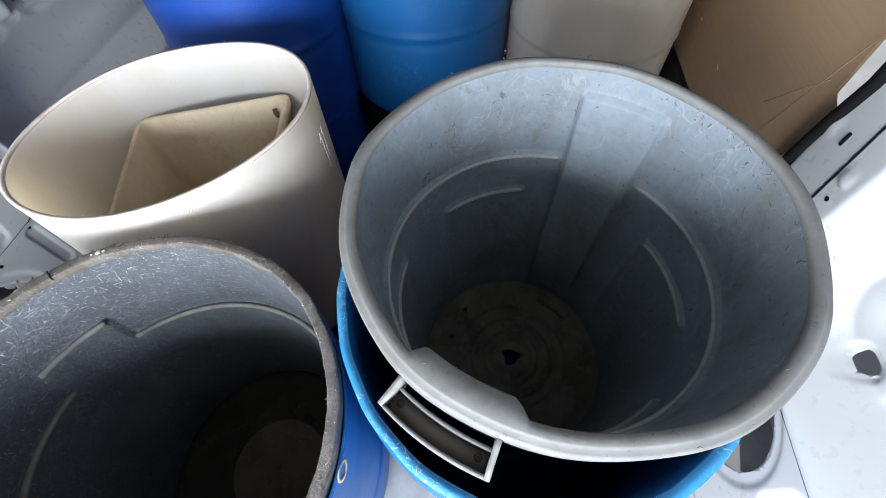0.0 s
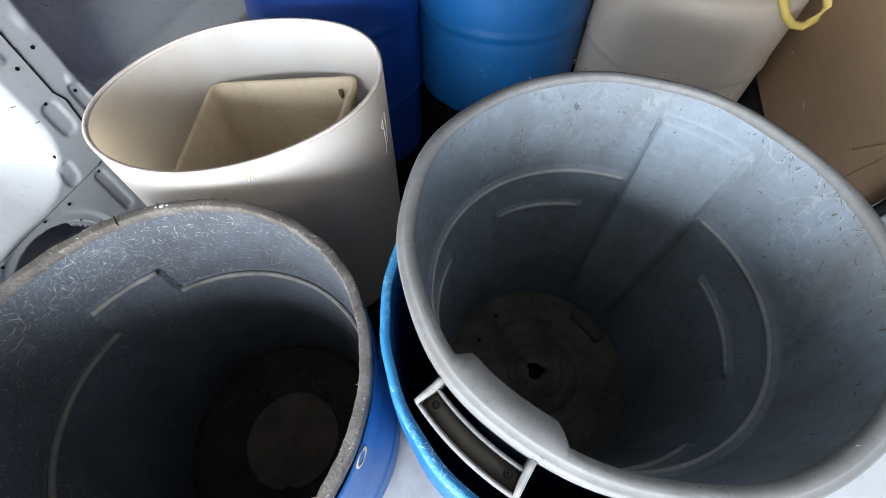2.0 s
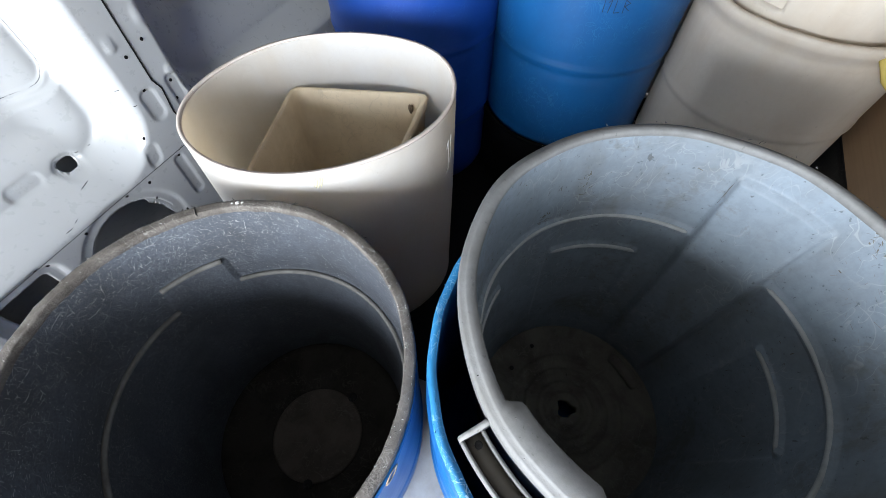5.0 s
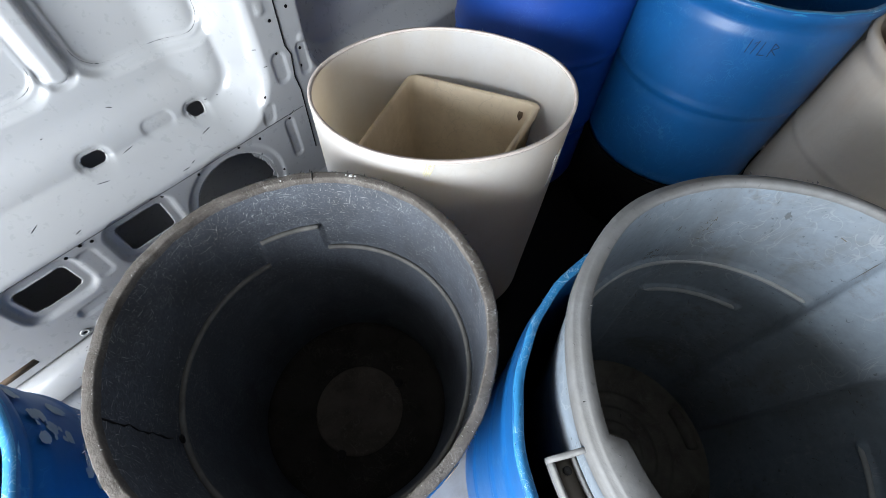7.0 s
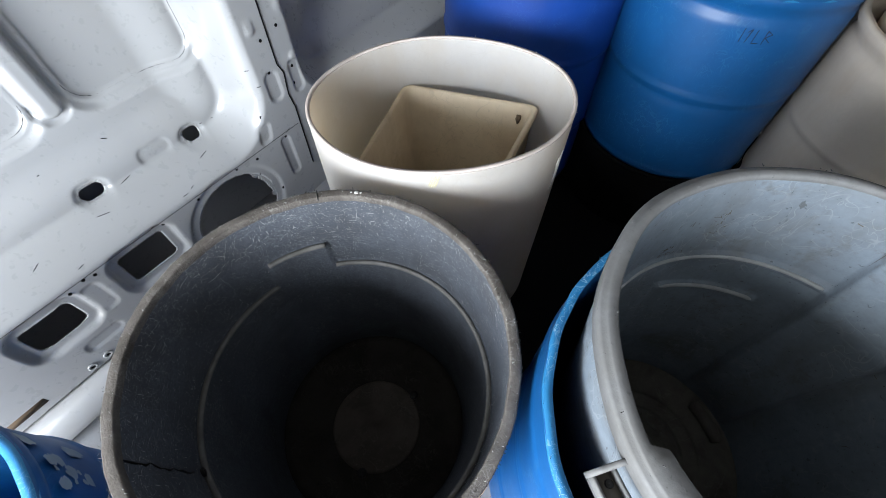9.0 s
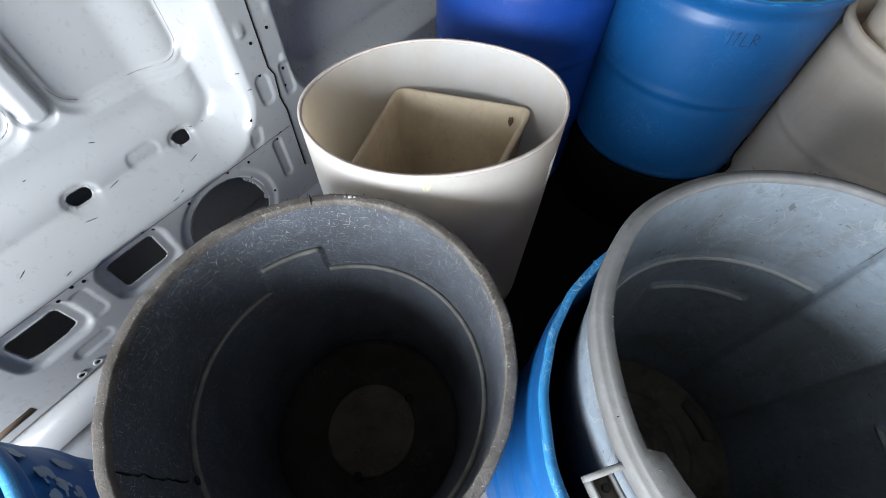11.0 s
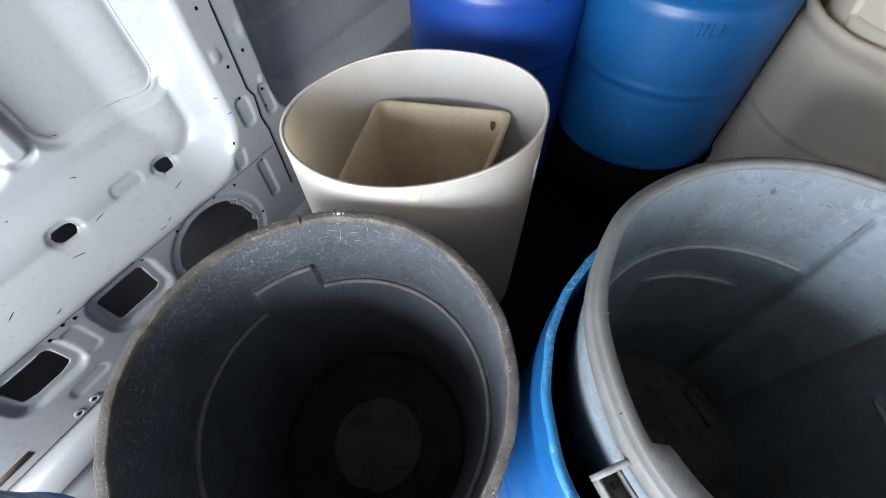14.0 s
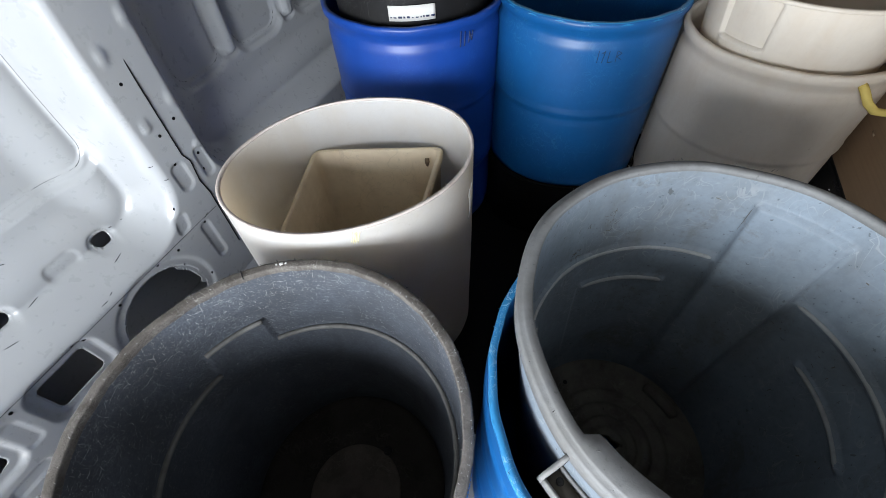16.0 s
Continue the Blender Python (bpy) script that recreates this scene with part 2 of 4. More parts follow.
def tube_bm(points, radius, n=10, cap=True):
    """A round bar along points."""
    bm = bmesh.new()
    pts = [Vector(p) for p in points]
    rings = []
    up = Vector((0.13, 0.21, 0.97))
    for i, p in enumerate(pts):
        d = (pts[min(i + 1, len(pts) - 1)] - pts[max(i - 1, 0)]).normalized()
        u = d.cross(up).normalized()
        w = d.cross(u)
        rad = radius[i] if isinstance(radius, (list, tuple)) else radius
        rings.append([bm.verts.new(p + rad * (math.cos(2 * math.pi * k / n) * u + math.sin(2 * math.pi * k / n) * w)) for k in range(n)])
    for a, b in zip(rings, rings[1:]):
        for k in range(n):
            bm.faces.new((a[k], a[(k + 1) % n], b[(k + 1) % n], b[k]))
    if cap:
        bm.faces.new(rings[0][::-1])
        bm.faces.new(rings[-1])
    bmesh.ops.recalc_face_normals(bm, faces=bm.faces)
    return bm


def disc_bm(r, h, n=20):
    return lathe([(0.0001, 0), (r, 0), (r, h), (0.0001, h)], n)


def lin(a, b, n):
    return [a + (b - a) * i / n for i in range(n + 1)]


# ---- the van ----
XL, XR = -1.083, 0.725
YREAR, YFRONT, ROOF = -1.38, 2.30, 1.72


def sd_round_rect(y, z, cy, cz, hy, hz, r, slant=0.0):
    dy, dz = abs(y - cy - slant * (z - cz)) - hy + r, abs(z - cz) - hz + r
    return math.hypot(max(dy, 0), max(dz, 0)) + min(max(dy, dz), 0) - r


HOLES_LOW = [(0.475, 0.262, 0.138, 0.138, 0.137, 0.0), (0.200, 0.345, 0.064, 0.050, 0.014, 0.0), (-0.060, 0.345, 0.060, 0.043, 0.016, 0.0)]
HOLES_OVAL = [(0.223, 0.512, 0.029, 0.017, 0.0165, 0.0), (0.512, 0.504, 0.024, 0.016, 0.0155, 0.0)]
HOLES = HOLES_LOW + HOLES_OVAL
# blank panels of outer skin: centre y, half width, half height taken from bottom edge
PANELS = [(0.487, 0.150), (0.06, 0.185), (-0.38, 0.20), (1.10, 0.105), (1.40, 0.115), (1.76, 0.125), (2.08, 0.10)]
RIBS = [0.285, -0.165, 1.235, 1.575, 1.93]
EMBOSS = [(0.403, 0.518, 0.045, 0.022, 0.02, 0.0), (0.052, 0.345, 0.022, 0.052, 0.016, 0.0), (0.715, 0.335, 0.016, 0.075, 0.012, 0.0),
          (0.66, 0.46, 0.02, 0.03, 0.016, 0.2), (0.745, 0.575, 0.022, 0.045, 0.02, 0.0), (0.83, 0.57, 0.018, 0.05, 0.016, 0.0),
          (-0.02, 0.225, 0.05, 0.018, 0.016, 0.0)]
KNOBS = [(0.838, 0.628), (0.735, 0.745), (0.838, 0.775), (0.74, 0.93), (0.835, 0.98), (0.838, 1.12)]


def wall_depth(y, z):
    """How far the pressed inner panel lies behind its foremost plane."""
    s = min(sd_round_rect(y, z, 0.0525, 1.43, 0.6525, 1.0, 0.17), sd_round_rect(y, z, 1.845, 1.43, 1.0, 1.0, 0.17))
    d = 0.126 * step(0.0, -0.075, s) + 0.034 * step(-0.085, -0.20, s)
    bay = step(0.0, -0.1, s)
    for cy, hy in PANELS:
        if abs(y - cy) < hy + 0.08 and z > 0.6:
            s = sd_round_rect(y, z, cy, 1.12, hy, 0.435, 0.055)
            d += 0.014 * step(0.030, 0.012, s) + 0.012 * step(0.003, -0.003, s)
    for cy in RIBS:
        s = sd_round_rect(y, z, cy, 1.12, 0.022, 0.425, 0.02)
        if s < 0.03:
            d += 0.012 * step(0.022, 0.012, s) * step(0.0, 0.006, s) - 0.012 * step(0.006, -0.006, s)
    for h in HOLES_LOW:
        s = sd_round_rect(y, z, *h)
        if s < 0.06:
            d += 0.014 * step(0.036, 0.020, s) * (1 if h[1] > 0.3 else 0.4)
    for h in HOLES_OVAL:
        s = sd_round_rect(y, z, *h)
        if s < 0.04:
            d += 0.008 * step(0.018, 0.006, s)
    for h in EMBOSS:
        s = sd_round_rect(y, z, *h)
        if s < 0.02:
            d += 0.0045 * step(0.004, -0.004, s)
    for ky, kz in KNOBS:
        s = math.hypot(y - ky, z - kz)
        if s < 0.03:
            d -= 0.004 * step(0.017, 0.009, s)
    d += 0.003 * math.sin(y * 5.1 + z * 3.0) * bay * step(0.5, 0.6, z)
    return d


def van_wall(name, side, y0, y1):
    """One pressed side panel. side -1: the wall at -x; +1: the wall at +x."""
    res = 0.005
    ys, zs = [y0], [0.02]
    while ys[-1] < y1:
        ys.append(ys[-1] + (res if ys[-1] < 0.95 else 0.010))
    while zs[-1] < ROOF:
        zs.append(zs[-1] + (res if zs[-1] < 0.74 else 0.012))
    ys[-1], zs[-1] = y1, ROOF
    bm = bmesh.new()
    x_at = XL if side < 0 else XR
    grid, sds = {}, {}
    for i, y in enumerate(ys):
        for k, z in enumerate(zs):
            yy, zz, best = y, z, 9.0
            if z < 0.58 and y < 0.65:
                for h in HOLES:
                    s = sd_round_rect(y, z, *h)
                    if abs(s) < res * 0.75:
                        e = 1e-4
                        gy = (sd_round_rect(y + e, z, *h) - s) / e
                        gz = (sd_round_rect(y, z + e, *h) - s) / e
                        yy, zz = y - s * gy, z - s * gz
                        s = 0.0
                    best = min(best, s)
            sds[i, k] = best
            # hull side leans inwards towards the roof
            lean = 0.10 * step(0.8, 1.9, zz)
            grid[i, k] = bm.verts.new((x_at + side * (wall_depth(yy, zz) - lean), yy, zz))
    for i in range(len(ys) - 1):
        for k in range(len(zs) - 1):
            q = [(i, k), (i + 1, k), (i + 1, k + 1), (i, k + 1)]
            if sum(sds[c] for c in q) < -1e-4 and max(sds[c] for c in q) <= 1e-6:
                continue
            if side < 0 and zs[k] < 0.145 and ys[i] < 0.3:
                continue
            v = [grid[c] for c in q]
            bm.faces.new(v if side < 0 else v[::-1])
    bmesh.ops.delete(bm, geom=[v for v in bm.verts if not v.link_faces], context="VERTS")
    ob = part(name, bm, PAINT)
    md = ob.modifiers.new("thickness", "SOLIDIFY")
    md.thickness, md.offset = 0.0025, -1
    return tagged(ob, "white painted pressed steel van side panel with holes", "van wall", kind="structure")


wall_left = van_wall("wall_left", -1, -0.60, YFRONT)
wall_right = van_wall("wall_right", 1, -0.60, 0.872)

# outer skin behind the panels, floor, roof, bulkhead, rear corner posts
tagged(part("outer_skin_left", box_bm(-1.36, -1.33, -0.9, YFRONT, 0.0, ROOF), PAINT, None, "", False), "white outer skin of the van behind the panel", "van wall", kind="structure")
tagged(part("outer_skin_right", box_bm(0.985, 1.01, -0.9, 0.86, 0.0, ROOF), PAINT, None, "", False), "white outer skin of the van behind the panel", "van wall", kind="structure")
# Unseen fillers that keep light from leaking into the wall cavity.
for nm, xa, xb in (("wall_filler_left", -1.33, -1.081), ("wall_filler_right", 0.723, 0.985)):
    tagged(part(nm, box_bm(xa, xb, -0.66, -0.602, 0.0, ROOF - 0.001, 0.002), PAINT, None, "", False), "unseen white filler closing the van side against light", "van wall", kind="structure")
tagged(part("floor", box_bm(-1.36, 1.01, YREAR, YFRONT, -0.06, 0.0), FLOOR, None, "", False), "scuffed grey painted metal van floor", "floor", kind="structure")
# Unseen roof, its grey chosen to limit light bounced into the cans.
tagged(part("ceiling", box_bm(-1.36, 1.01, YREAR, YFRONT + 0.06, ROOF, ROOF + 0.04), BOUNCE_GREY, None, "", False), "unseen van roof, grey to limit bounced light", "ceiling", kind="structure")
tagged(part("wall_front", box_bm(-1.36, 1.01, YFRONT, YFRONT + 0.04, 0.0, ROOF), PAINT, None, "", False), "white steel bulkhead of the van", "van wall", kind="structure")
tagged(part("wall_door_header", box_bm(0.80, 0.86, 0.885, YFRONT, 1.50, ROOF), PAINT, None, "", False), "white header over the side door opening", "van wall", kind="structure")
tagged(part("ground", box_bm(-150, 150, -150, 150, -0.75, -0.65, 0), CONCRETE, None, "", False), "pale concrete ground outside the van", "ground", kind="structure")
# Unseen rear header and side walls, added to shape the rear light.
tagged(part("wall_rear_header", box_bm(-1.36, 1.01, YREAR, YREAR + 0.05, 1.66, ROOF), PAINT, None, "", False), "unseen white header limiting light through the rear door opening", "van wall", kind="structure")
tagged(part("wall_rear_left", box_bm(-1.36, -1.17, YREAR, -0.662, 0.0, ROOF), BOUNCE_GREY, None, "", False), "unseen rear side wall, grey to limit bounced light", "van wall", kind="structure")
tagged(part("wall_rear_right", box_bm(0.812, 1.01, YREAR, -0.662, 0.0, ROOF), BOUNCE_GREY, None, "", False), "unseen rear side wall, grey to limit bounced light", "van wall", kind="structure")
# Black sheet added to darken the floor between the drums.
mat = tagged(part("dark_floor_sheet", box_bm(-1.05, 0.70, 0.52, 2.25, 0.0005, 0.010, 0.003), DEEP_BLACK, None, "", False), "added black sheet darkening the van floor", "mat")
sill = part("sill", tube_bm([(-1.085, YREAR + 0.05, 0.075), (-1.085, 0.0, 0.075), (-1.085, YFRONT, 0.075)], 0.058, 20), PAINT, None)
tagged(sill, "white rounded steel sill under the van side panel", "sill", kind="structure")

# seams, small holes, rubber seal
seam = part("seam", tube_bm([(XL + 0.0005, 0.792, 1.35), (XL + 0.0005, 0.786, 1.0), (XL + 0.0005, 0.778, 0.63), (XL + 0.0005, 0.79, 0.60), (XL + 0.0005, 0.782, 0.53), (XL + 0.0005, 0.790, 0.48), (XL + 0.0005, 0.785, 0.25)], 0.0022, 6), DEEP_BLACK, wall_left, "dark open panel seam")
crease = part("seam", tube_bm([(XL + 0.0002, -0.2, 0.424), (XL + 0.0002, 0.78, 0.424)], 0.0006, 6), DEEP_BLACK, wall_left, "thin panel seam")
dots = [(0.669, 0.513), (0.754, 0.709), (0.815, 0.725), (0.745, 0.62), (0.827, 0.60), (0.39, 0.412), (0.255, 0.418), (0.28, 0.408), (0.06, 0.42), (0.085, 0.413),
        (0.02, 0.41), (0.53, 0.415), (0.60, 0.405), (0.72, 0.41), (0.64, 0.24), (0.815, 0.55), (0.745, 0.86), (0.81, 0.88)]
for cy, hy in PANELS:
    pts = []
    for k in range(4):
        sy, sz = ((1, -1), (1, 1), (-1, 1), (-1, -1))[k]
        for q in lin(0, 1, 6):
            a = radians(-90 + 90 * k + 90 * q)
            y, z = cy + sy * (hy - 0.055) + 0.055 * math.cos(a), 1.12 + sz * (0.435 - 0.055) + 0.055 * math.sin(a)
            pts.append((y, z))
    pts.append(pts[0])
    full = []
    for (ya, za), (yb, zb) in zip(pts, pts[1:]):
        n = max(1, int(math.hypot(yb - ya, zb - za) / 0.02))
        full += [(ya + (yb - ya) * q / n, za + (zb - za) * q / n) for q in range(n)]
    full.append(full[0])
    part("seam", tube_bm([(XL - (wall_depth(y, z) - 0.10 * step(0.8, 1.9, z)) - 0.0012, y, z) for y, z in full], 0.0008, 6), DEEP_BLACK, wall_left, "dark gap round the blank panel")
for y, z, ln, dz in ((0.30, 0.497, 0.030, 0.004), (0.20, 0.476, 0.028, -0.003), (0.49, 0.470, 0.030, 0.003), (0.372, 0.442, 0.020, 0.0), (0.40, 0.446, 0.012, 0.002), (0.55, 0.515, 0.008, 0.0), (0.585, 0.513, 0.006, 0.0),
                     (0.17, 0.60, 0.006, 0.0), (0.33, 0.60, 0.012, -0.006), (0.70, 0.60, 0.010, 0.0), (0.69, 0.65, 0.008, 0.002), (0.735, 0.425, 0.018, 0.008), (0.08, 0.445, 0.016, 0.002), (0.02, 0.47, 0.02, 0.004)):
    pts = []
    for q in lin(-0.5, 0.5, 6):
        yy, zz = y + q * ln, z + q * dz
        pts.append((XL - wall_depth(yy, zz) + 0.0004, yy, zz))
    part("scuff", tube_bm(pts, [0.0003, 0.0008, 0.0011, 0.0009, 0.0011, 0.0008, 0.0003], 5), DEEP_BLACK, wall_left, "short black scuff")
rnd = random.Random(12)
bm = bmesh.new()
inner, outer = [], []
for deg in lin(-18, 52, 36):
    q = radians(deg)
    ri = 0.127 + rnd.uniform(-0.004, 0.005) + 0.012 * step(44, 52, deg) + 0.012 * step(-10, -18, deg)
    for r, row in ((ri, inner), (0.1405, outer)):
        y, z = 0.475 + r * math.cos(q), 0.262 + r * math.sin(q)
        row.append([bm.verts.new((x, y, z)) for x in (XL - 0.0095, XL - 0.0062)])
for k in range(len(inner) - 1):
    a, b, c, d = inner[k], inner[k + 1], outer[k + 1], outer[k]
    for q in ((a[1], d[1], c[1], b[1]), (a[0], b[0], c[0], d[0]), (a[0], a[1], b[1], b[0])):
        bm.faces.new(q)
part("torn_edge", bm, PAINT, wall_left, "ragged torn edge of the round hole", False)
rust = part("rust_slot", box_bm(XL - 0.006, XL + 0.0015, -0.36, -0.215, 0.172, 0.194, 0.001), RUST, wall_left, "brown rusty slot")
for y in (-0.055, -0.10):
    rg = part("grommet", lathe([(0.006, 0), (0.013, 0), (0.013, 0.003), (0.006, 0.003)], 20), PAINT, wall_left)
    rg.matrix_local = pose(XL + 0.001, y, 0.165, 0, 90, 0)
    hole = part("screw_hole", disc_bm(0.007, 0.002, 14), DEEP_BLACK, wall_left)
    hole.matrix_local = pose(XL + 0.0005, y, 0.165, 0, 90, 0)
part("seam", tube_bm([(XR - 0.0005, 0.752, 0.3), (XR - 0.0005, 0.753, 0.67), (XR - 0.0005, 0.759, 0.83), (XR - 0.0005, 0.765, 1.2)], 0.002, 6), DEEP_BLACK, wall_right, "dark open panel seam")
part("seam", tube_bm([(XR - 0.0002, -0.2, 0.424), (XR - 0.0002, 0.75, 0.424)], 0.0006, 6), DEEP_BLACK, wall_right, "thin panel seam")
for y, z in ((0.797, 0.777), (0.850, 0.822)):
    sl = part("slot", box_bm(-0.0025, 0.0025, -0.003, 0.003, -0.013, 0.013, 0.001), DEEP_BLACK, wall_right)
    sl.matrix_local = pose(XR + wall_depth(y, z), y, z)
dot_mesh = None
for y, z in dots:
    ob = part("screw_hole", disc_bm(0.0045, 0.002, 12), DEEP_BLACK, wall_left) if dot_mesh is None else new("screw_hole", dot_mesh)
    dot_mesh = ob.data
    ob.parent = wall_left
    ob.matrix_local = pose(XL - wall_depth(y, z) - 0.0008, y, z, 0, 90, 0)
for y, z in [(0.73, 0.70), (0.25, 0.41), (0.275, 0.40)]:
    ob = new("screw_hole", dot_mesh)
    ob.parent = wall_right
    ob.matrix_local = pose(XR + wall_depth(y, z) + 0.0008, y, z, 0, -90, 0)
seal = tagged(part("door_seal", tube_bm([(0.728, 0.872, 0.05), (0.728, 0.870, 0.5), (0.727, 0.868, 0.64), (0.725, 0.852, 0.76), (0.723, 0.833, 0.86), (0.712, 0.822, 1.0), (0.69, 0.82, 1.2), (0.655, 0.82, 1.5)], 0.012, 10), DEEP_BLACK), "black rubber door seal on the pillar edge", "seal", kind="structure")


# ---- drums, cans and tubs ----
def can_profile(r_top, r_bot, h, wall, nz=60, floor_z=0.02):
    """Inside from the middle of the floor up, over the rim, and down the outside."""
    ins = [(r_bot - wall + (r_top - r_bot) * i / nz, floor_z + (h - floor_z) * i / nz) for i in range(nz + 1)]
    out = [(r_top + (r_bot - r_top) * i / 24, h - h * i / 24) for i in range(25)]
    return ins, out


def ang_in(deg, a, b, soft=2.0):
    """1 where the angle lies between a and b degrees."""
    d = (deg - a) % 360
    w = (b - a) % 360
    return step(-soft, soft, d if d < 300 else d - 360) * step(w + soft, w - soft, d if d < 300 else d - 360)


def grey_can(at):
    root = thing("trash_can", at, "scuffed light grey plastic trash can nested in a blue drum", "trash can", tilt=(1.93, 0.03), height=0.69)
    H, RT, RB = 0.69, 0.2755, 0.225

    def shape(a, r, z, i):
        deg = math.degrees(a) % 360
        if i <= 150:
            down = H - z
            for c in (65.3, 245.3):
                tab = ang_in(deg, c - 15, c + 15, 0.6)
                r -= tab * (0.012 * step(0.045, 0.049, down) + 0.012 * step(0.03, 0.20, down)) * step(0.68, 0.55, down)
            ring = 1 - ang_in(deg, 50, 80.5, 0.6) - ang_in(deg, 230, 260.5, 0.6)
            d1, d2 = 0.181 + 0.009 * math.sin(a), 0.279 + 0.007 * math.sin(a)
            r -= ring * 0.008 * step(0.010, 0.005, abs(down - d1))
            for c0, c1 in ((94.5, 137), (168, 214), (-10, 32), (283, 318)):
                p = ang_in(deg, c0, c1, 0.6)
                r += p * 0.0035 * step(d2 + 0.002, d2 + 0.009, down) * step(0.62, 0.50, down)
                r -= p * 0.0075 * step(0.009, 0.0045, abs(down - d2))
        return r * math.cos(a), r * math.sin(a), z

    nz = 150
    ins = [(RB - 0.004 + (RT - RB) * (i / nz) ** 0.9, 0.006 + (H - 0.006) * i / nz) for i in range(nz + 1)]
    out = [(RT + 0.004, H), (RT + 0.002, H - 0.1), (RT - 0.014, H - 0.25), (RB, 0.0), (RB - 0.004, 0.004)]
    part("body", lathe(ins + out, 400, shape, closed=False), GREY, root)
    # rolled rim, wider inwards above the grip

    def rim_shape(a, r, z, i):
        deg = math.degrees(a) % 360
        if i in (0, 1, 2, 11):
            r -= 0.016 * ang_in(deg, 232, 257, 0.8)
        wob = 0.0012 * math.sin(5 * a) + 0.0008 * math.sin(11 * a + 1)
        return (r + wob) * math.cos(a), (r + wob) * math.sin(a), z + 0.0012 * math.sin(7 * a)

    rim = [(RT - 0.0075, H - 0.005), (RT - 0.0066, H + 0.0012), (RT - 0.0045, H + 0.0036), (RT + 0.0045, H + 0.0038), (RT + 0.0066, H + 0.0026), (RT + 0.0085, H + 0.0002), (RT + 0.0120, H - 0.0004), (RT + 0.0146, H - 0.0022), (RT + 0.0155, H - 0.006), (RT + 0.0150, H - 0.028), (RT + 0.008, H - 0.031), (RT - 0.002, H - 0.012)]
    part("rim", lathe(rim, 192, rim_shape), GREY_RIM, root, "worn grey rolled rim, darkened for shade")
    burrs(root, RT + 0.012, H + 0.003, 60, GREY_RIM, 33, 0.006, RT - 0.004)
    wall_r = lambda d: RB - 0.004 + (RT - RB) * ((H - d) / H) ** 0.9
    hairs(root, wall_r, H, 70, GREY_RIM, 21, -30, 50, 0.01, 0.12, (0.004, 0.014), 1.0)
    hairs(root, wall_r, H, 60, SMUDGE, 22, 84, 230, 0.01, 0.4, (0.002, 0.012), 1.0, 0.0009)
    hairs(root, wall_r, H, 70, SMUDGE, 23, -60, 50, 0.01, 0.4, (0.002, 0.010), 1.0, 0.0010)
    hairs(root, wall_r, H, 26, SMUDGE, 24, 141, 147, 0.15, 0.175, (0.004, 0.012), 1.0, 0.0012)
    hairs(root, wall_r, H, 22, SMUDGE, 25, 127, 131, 0.08, 0.13, (0.004, 0.014), 1.0, 0.001)
    hairs(root, wall_r, H, 60, SMUDGE, 26, -14, 45, 0.008, 0.04, (0.002, 0.009), 1.0, 0.0013)
    # Rib crests: worn, and coloured paler for the light they catch.
    for c0, c1, d0, ds in ((82, 228.5, 0.181, 0.009), (262, 408.5, 0.181, 0.009), (95.5, 136, 0.279, 0.007), (169, 213, 0.279, 0.007), (-9, 31, 0.279, 0.007), (284, 317, 0.279, 0.007)):
        pts = []
        for deg in lin(c0, c1, max(8, int((c1 - c0) / 2))):
            q = radians(deg)
            d = d0 + ds * math.sin(q) - 0.002
            r = wall_r(d) - 0.0058
            pts.append((r * math.cos(q), r * math.sin(q), H - d))
        rad = [0.0042] * len(pts)
        rad[0] = rad[-1] = 0.0018
        part("rib", tube_bm(pts, rad, 10), GREY_WORN_LIT, root, "worn moulded rib, paled for the light it catches")
    # grime and painted-in shade along the shaded side of the grip recess
    for c in (80.6, 261.0):
        pts = []
        for d in lin(0.048, 0.36, 14):
            q = radians(c - 2.0 * d)
            r = wall_r(d) - 0.001
            pts.append((r * math.cos(q), r * math.sin(q), H - d))
        part("grime_shade_line", tube_bm(pts, [0.0012] + [0.0026] * 7 + [0.0018] * 6 + [0.0006], 6), SMUDGE, root, "grime and painted shade along the moulded edge")
    # floor with a hole and rings
    fl = []
    for i in range(60):
        r = 0.021 + (RB - 0.021) * i / 59
        z = 0.010 + 0.008 * step(0.012, 0.004, abs(r - 0.062)) + 0.007 * step(0.010, 0.003, abs(r - 0.098)) + 0.005 * step(0.010, 0.003, abs(r - 0.135)) + 0.010 * step(0.05, 0.035, r)
        z += 0.010 * step(0.15, 0.205, r)
        fl.append((r, z))
    fl += [(RB, 0.002), (0.021, 0.002)]

    def fshape(a, r, z, i):
        if i < 3 or i == len(fl) - 1:
            r *= 1 + 0.18 * math.sin(3 * a + 0.6) + 0.1 * math.sin(5 * a)
        return r * math.cos(a), r * math.sin(a), z

    part("bottom", lathe(fl, 144, fshape), GREY_DIRT_SHADE, root, "dirt-covered bottom with a broken hole, shade in its colour")
    a = radians(54)
    t = [(0.192 * math.cos(a + d), 0.192 * math.sin(a + d), 0.026) for d in (-0.26, -0.24, -0.12, 0.0, 0.12, 0.24, 0.26)]
    part("foot_bead", tube_bm(t, [0.007, 0.014, 0.015, 0.015, 0.015, 0.014, 0.007], 14), GREY_DIRT_SHADE, root)
    for x, y in ((0.09, 0.185), (-0.13, 0.12), (-0.16, 0.04), (-0.15, -0.06)):
        chip = part("chip_hole", disc_bm(0.006, 0.003, 9), BLACK, root)
        chip.matrix_local = pose(x, y, 0.0175)
    # the grip: two arms and a bowed bar of flat section with edge ribs
    h = part("handle", grip_bm(RT + 0.012, H), GREY_RIM, root, "moulded grey plastic grip")
